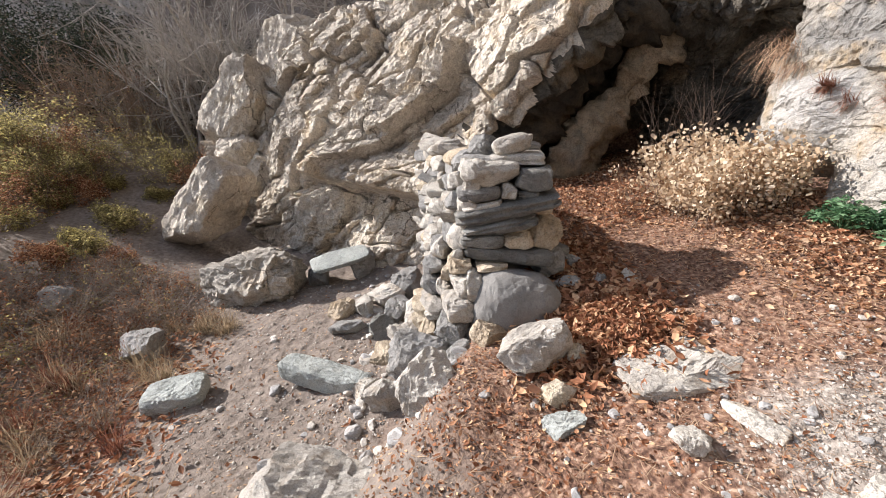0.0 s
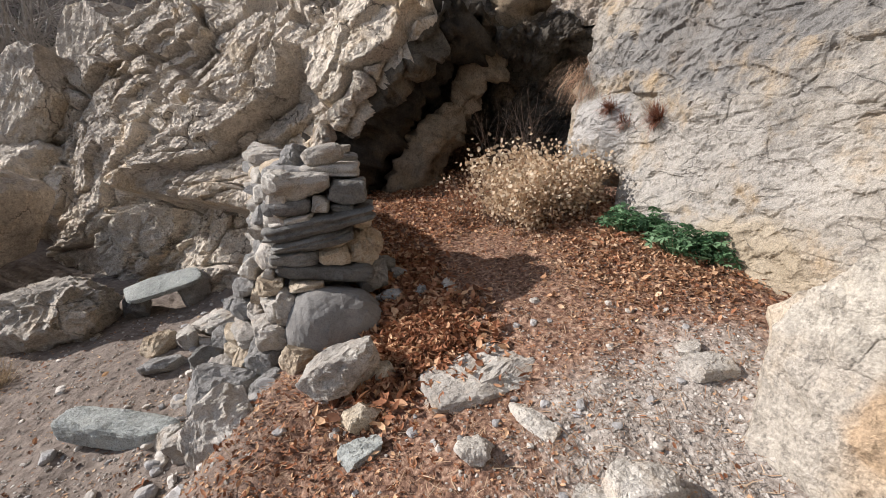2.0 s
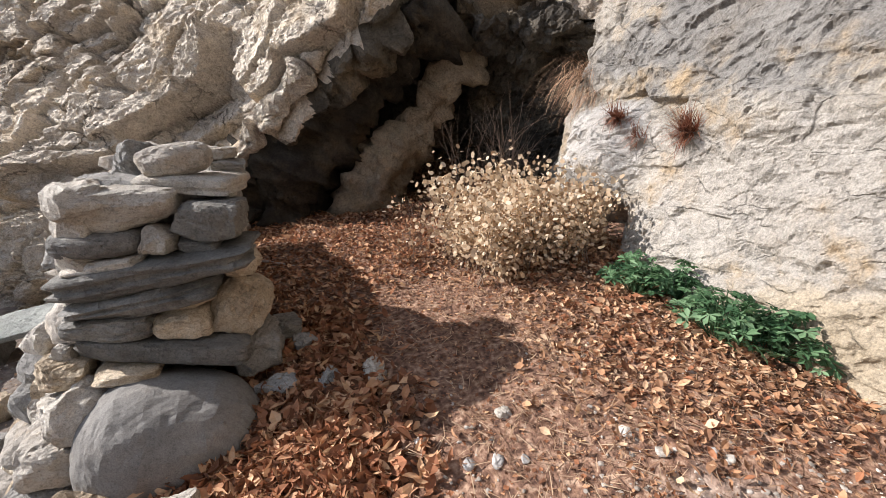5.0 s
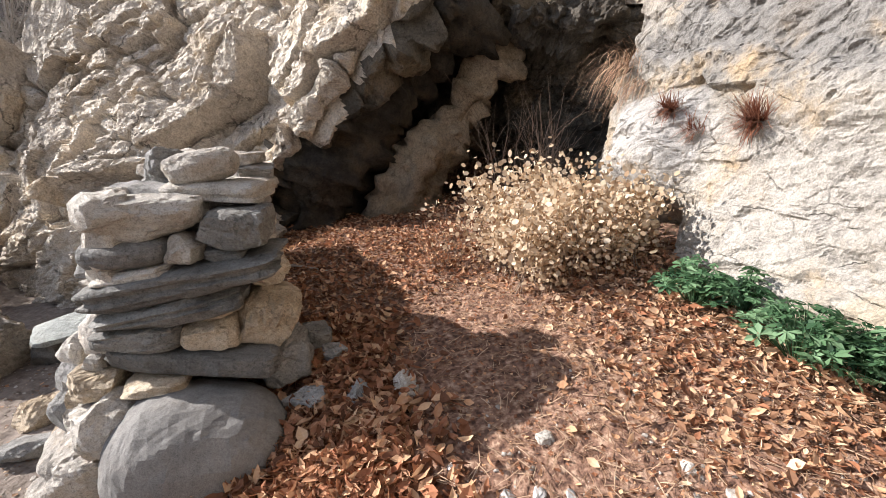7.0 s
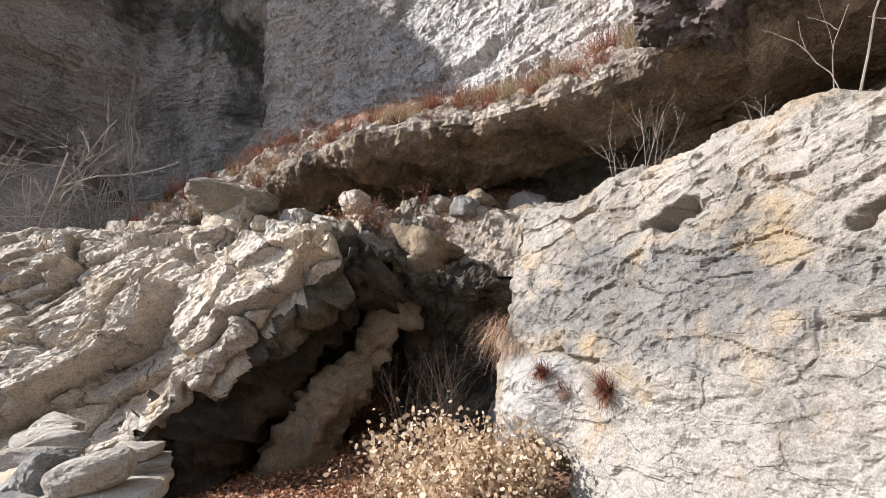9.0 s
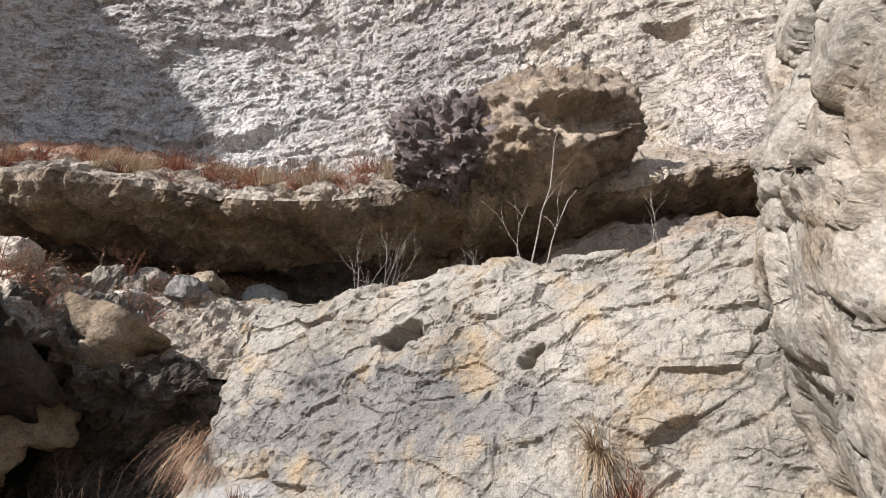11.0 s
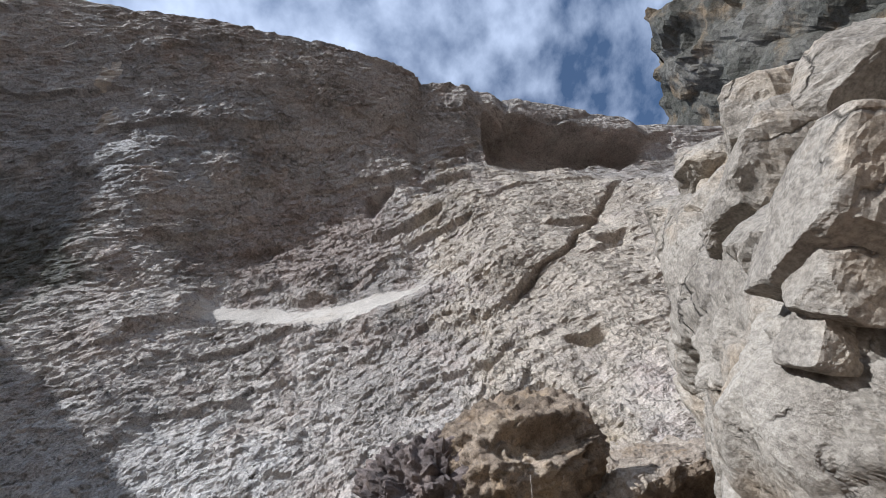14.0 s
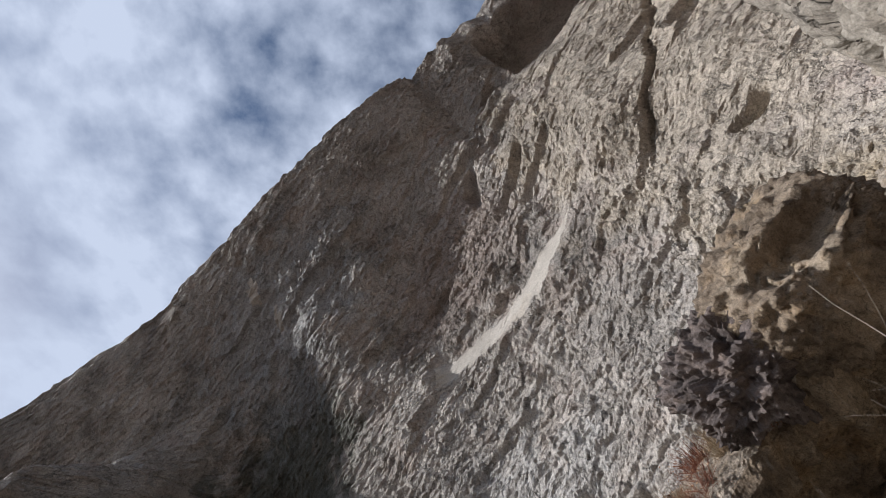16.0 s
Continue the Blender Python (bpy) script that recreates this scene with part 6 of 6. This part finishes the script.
def green_plant(at, radius, leaves, seed):
    rng = np.random.default_rng(seed)
    z0 = float(land(np.array([at[0]]), np.array([at[1]]))[0])
    th = empty("green_plant", pose(at[0], at[1], z0), "low fresh green plant with lobed leaves beside the wall", "plant", "green plants by the wall")
    m = Mesh()
    r, a = radius * np.sqrt(rng.uniform(0, 1, leaves)), rng.uniform(0, 2 * np.pi, leaves)
    h = 0.05 + 0.15 * (1 - (r / radius) ** 2) * rng.uniform(0.5, 1.1, leaves)
    T = np.stack([r * np.cos(a) * 0.8, r * np.sin(a) * 1.15, h], 1)
    for p in T:
        m.tube(np.array([(p[0] * 0.2, p[1] * 0.2, 0), (p[0] * 0.6, p[1] * 0.6, p[2] * 0.8), p]), 0.0022, 0.0014, 3)
    tagged(part("stalk", m.get("stalk"), GREEN_LEAF, th), kind="stuff")
    sh, lf2 = lobed(8, seed)
    V, F = scatter(sh, lf2, T, rng.uniform(0.055, 0.10, leaves), rng, 0.35)
    tagged(part("foliage", mesh_from("foliage", V, F), GREEN_LEAF, th), kind="stuff")
    return th


for k, (x, y, r) in enumerate(((2.46, 2.56, 0.17), (2.58, 2.44, 0.13), (2.50, 2.12, 0.20), (2.60, 1.98, 0.16))):
    green_plant((x, y), r, int(2600 * r * r) + 26, 520 + k)


TUFT_OUT = (-0.9, -0.2, 0.35)
for k, (y, z, n, ln, mat, what) in enumerate(((3.15, 1.70, 260, 0.13, RUST_GRASS, "rust-red dead rosette growing from the rock wall"), (2.70, 1.64, 380, 0.17, RUST_GRASS, "rust-red dead rosette growing from the rock wall"), (3.02, 1.60, 90, 0.12, RUST_GRASS, "small rust-red dead rosette on the rock wall"), (1.32, 1.98, 200, 0.26, DRY_GRASS, "drooping straw-coloured grass clump on the rock wall"), (1.24, 1.76, 260, 0.24, RUST_GRASS, "rusty dead grass clump on the rock wall"))):
    p = against("rock_wall", (1.2, y, z), (1, 0, 0))
    if p is not None:
        tuft("wall_tuft", (p.x + 0.01, p.y, p.z), 600 + k, what, n, ln, 0.004, mat, 0.14 if mat is DRY_GRASS else 0.05, TUFT_OUT, 0.9, 0.02)
for k, (y, z, ln) in enumerate(((3.72, 1.98, 0.42), (3.86, 2.05, 0.5), (3.60, 1.86, 0.3))):
    p = against("rock_wall", (1.4, y, z), (1, 0, 0))
    if p is not None:
        tuft("hanging_grass", (p.x, p.y, p.z), 610 + k, "dry grass hanging from the corner of the rock wall", 70, ln, 0.003, STRAW, 0.45, (-0.8, -0.3, 0.5), 0.5, 0.04)
rng = random.Random(31)
for k in range(170):
    s = rng.uniform(-3.2, 8.0)
    p = ledge_p(s) + rng.uniform(-0.55, 0.45)
    x, y, _ = from_cliff(np.array(p), np.array(s), np.array(0.0))
    z = drop(float(x), float(y))
    if z is None or z < 4.0 - 0.3 * max(0, s - 2):
        continue
    if k % 3 == 0:
        shrub("dead_weeds", (float(x), float(y), z), rng.uniform(0.25, 0.55), 640 + k, "tangle of rust-red dead weeds on the ledge", 9, 1, 60, 0.025, RED_TWIG, DRY_LEAF, spread=0.7, out=0.9, radius=0.010, category="weeds", kids=5)
    else:
        tuft("ledge_tuft", (float(x), float(y), z - 0.01), 640 + k, "tuft of dry grass on the high ledge", 130, rng.uniform(0.16, 0.34), 0.006, DRY_GRASS if k % 3 == 1 else RUST_GRASS, 0.13)
# broken blocks on the slope above the cave
SLOPE = ((0.50, 6.45, 0.98, 0.70, 0.34, (6, -6, 12), BROW_STONE, "flat weathered slab jutting from the slope above the cave"), (1.30, 6.15, 0.52, 0.46, 0.40, (10, 8, 30), PALE_STONE, ""), (1.58, 5.85, 0.50, 0.44, 0.34, (0, 14, 70), PALE_STONE, ""), (1.10, 5.75, 0.40, 0.36, 0.26, (12, 0, 10), PALE_STONE, ""), (1.85, 5.60, 0.46, 0.34, 0.28, (-8, 10, 40), LIMESTONE, ""), (2.10, 5.95, 0.42, 0.38, 0.30, (0, -12, 15), PALE_STONE, ""), (2.35, 5.45, 0.50, 0.40, 0.22, (8, -16, 60), OCHRE_STONE, ""), (2.70, 5.95, 0.62, 0.46, 0.28, (0, 6, 25), OCHRE_STONE, ""), (0.62, 6.55, 0.80, 0.66, 0.60, (0, 4, 40), LIMESTONE, ""), (2.60, 5.25, 0.34, 0.30, 0.22, (0, 0, 80), PALE_STONE, ""), (2.95, 5.55, 0.44, 0.36, 0.26, (10, 10, 5), PALE_STONE, ""), (3.45, 5.55, 0.66, 0.52, 0.44, (0, 12, 35), LIMESTONE, ""), (3.85, 5.05, 0.60, 0.46, 0.36, (14, 0, 50), GREY_STONE, ""), (3.20, 5.15, 0.36, 0.32, 0.24, (0, 0, 20), OCHRE_STONE, ""), (0.90, 6.0, 0.34, 0.30, 0.22, (0, 10, 0), OCHRE_STONE, ""), (2.95, 4.95, 0.36, 0.30, 0.26, (0, 0, 20), GREY_STONE, ""))
for k, (x, y, a, b, c, turn, mat, what) in enumerate(SLOPE):
    z = drop(x, y, 3.75)
    if k == 0 and z is not None:
        z = max(z, 3.30)
    if z is not None and z > 2.2:
        loose_stone("rock", (x, y, z + 0.30 * c), (a, b, c), turn, 740 + k, mat, what or "loose pale block on the broken slope above the cave", "rock", "blocks above the cave", sub=4, cuts=12, box=0.36, rough=0.06, low=0.62, high=0.95, crack=0.012, crack_size=0.10)
for k in range(44):
    x = rng.uniform(1.4, 3.5)
    y = rng.uniform(4.75, 6.0)
    z = drop(x, y, 3.7)
    if z is None or z < 2.3:
        continue
    shrub("dead_weeds", (x, y, z), rng.uniform(0.18, 0.42), 720 + k, "thin rusty dead weeds among broken rock", 7, 1, 40, 0.028, RED_TWIG if k % 2 else BROWN_TWIG, DRY_LEAF, spread=0.6, out=0.7, radius=0.008, category="weeds", kids=4)
# thin dead stalks standing on the wall's top
for k, (y, back, h) in enumerate(((1.62, 0.12, 1.25), (1.70, 0.2, 0.7), (2.05, 0.2, 0.4), (2.15, 0.25, 0.45), (2.95, 0.3, 0.8), (3.05, 0.4, 1.0), (3.2, 0.35, 0.7), (3.35, 0.5, 0.9), (0.95, 0.3, 0.5))):
    x = 3.05 + back
    z = drop(x, y, 4.4, ("rock_wall",))
    if z is not None:
        shrub("dead_stalk", (x, y, z - 0.02), h, 760 + k, "thin pale dead stalk on top of the rock wall", 2, 1, 0, 0.02, GREY_TWIG, spread=0.45, out=0.12, radius=0.004, category="stalk", kids=4 if k > 3 else 2)

# a thin sapling and grass clumps at the end of the ledge, below the cliff
for k, (x, y, h) in enumerate(((5.0, 0.46, 1.7), (5.1, 0.75, 0.9), (4.85, 0.95, 0.7))):
    z = drop(x, y, 6.5, ("rock_ledge",))
    if z is not None:
        shrub("bare_sapling", (x, y, z - 0.03), h, 850 + k, "thin leafless sapling at the end of the high ledge", 2, 2, 0, 0.02, GREY_TWIG, spread=0.4, out=0.15, radius=0.006, category="tree", kids=4)
        tuft("ledge_tuft", (x + 0.1, y - 0.1, z - 0.01), 860 + k, "tuft of dry grass on the high ledge", 130, 0.3, 0.006, DRY_GRASS, 0.13)

# dark dead herbs before the cave, and stalks in the recess behind
rng = random.Random(44)
for k in range(9):
    x, y = rng.uniform(1.45, 1.85), rng.uniform(3.55, 4.0)
    shrub("dead_herb", (x, y), rng.uniform(0.3, 0.5), 800 + k, "withered dark brown herb before the cave", 3, 1, 70, 0.03, BROWN_TWIG, DRY_LEAF, spread=0.4, out=0.2, radius=0.006, category="plant", kids=5)
for k in range(8):
    x, y = rng.uniform(2.15, 2.75), rng.uniform(4.0, 4.6)
    shrub("dead_stalk", (x, y), rng.uniform(0.6, 1.3), 820 + k, "thin bare stalks in the dark recess", 4, 1, 0, 0.03, BROWN_TWIG, spread=0.4, out=0.25, radius=0.004, category="stalk", kids=4)
m = Mesh()
m.tube(np.array([(-0.17, 0.05, 0.03), (-0.02, 0.0, 0.035), (0.10, -0.03, 0.025), (0.19, -0.08, 0.02)]), 0.010, 0.005, 6)
ob = part("stick", m.get("stick"), GREY_TWIG)
ob.matrix_world = pose(0.66, 3.95, float(land(np.array([0.66]), np.array([3.95]))[0]))
tagged(ob, "pale fallen stick on dry leaves", "stick")
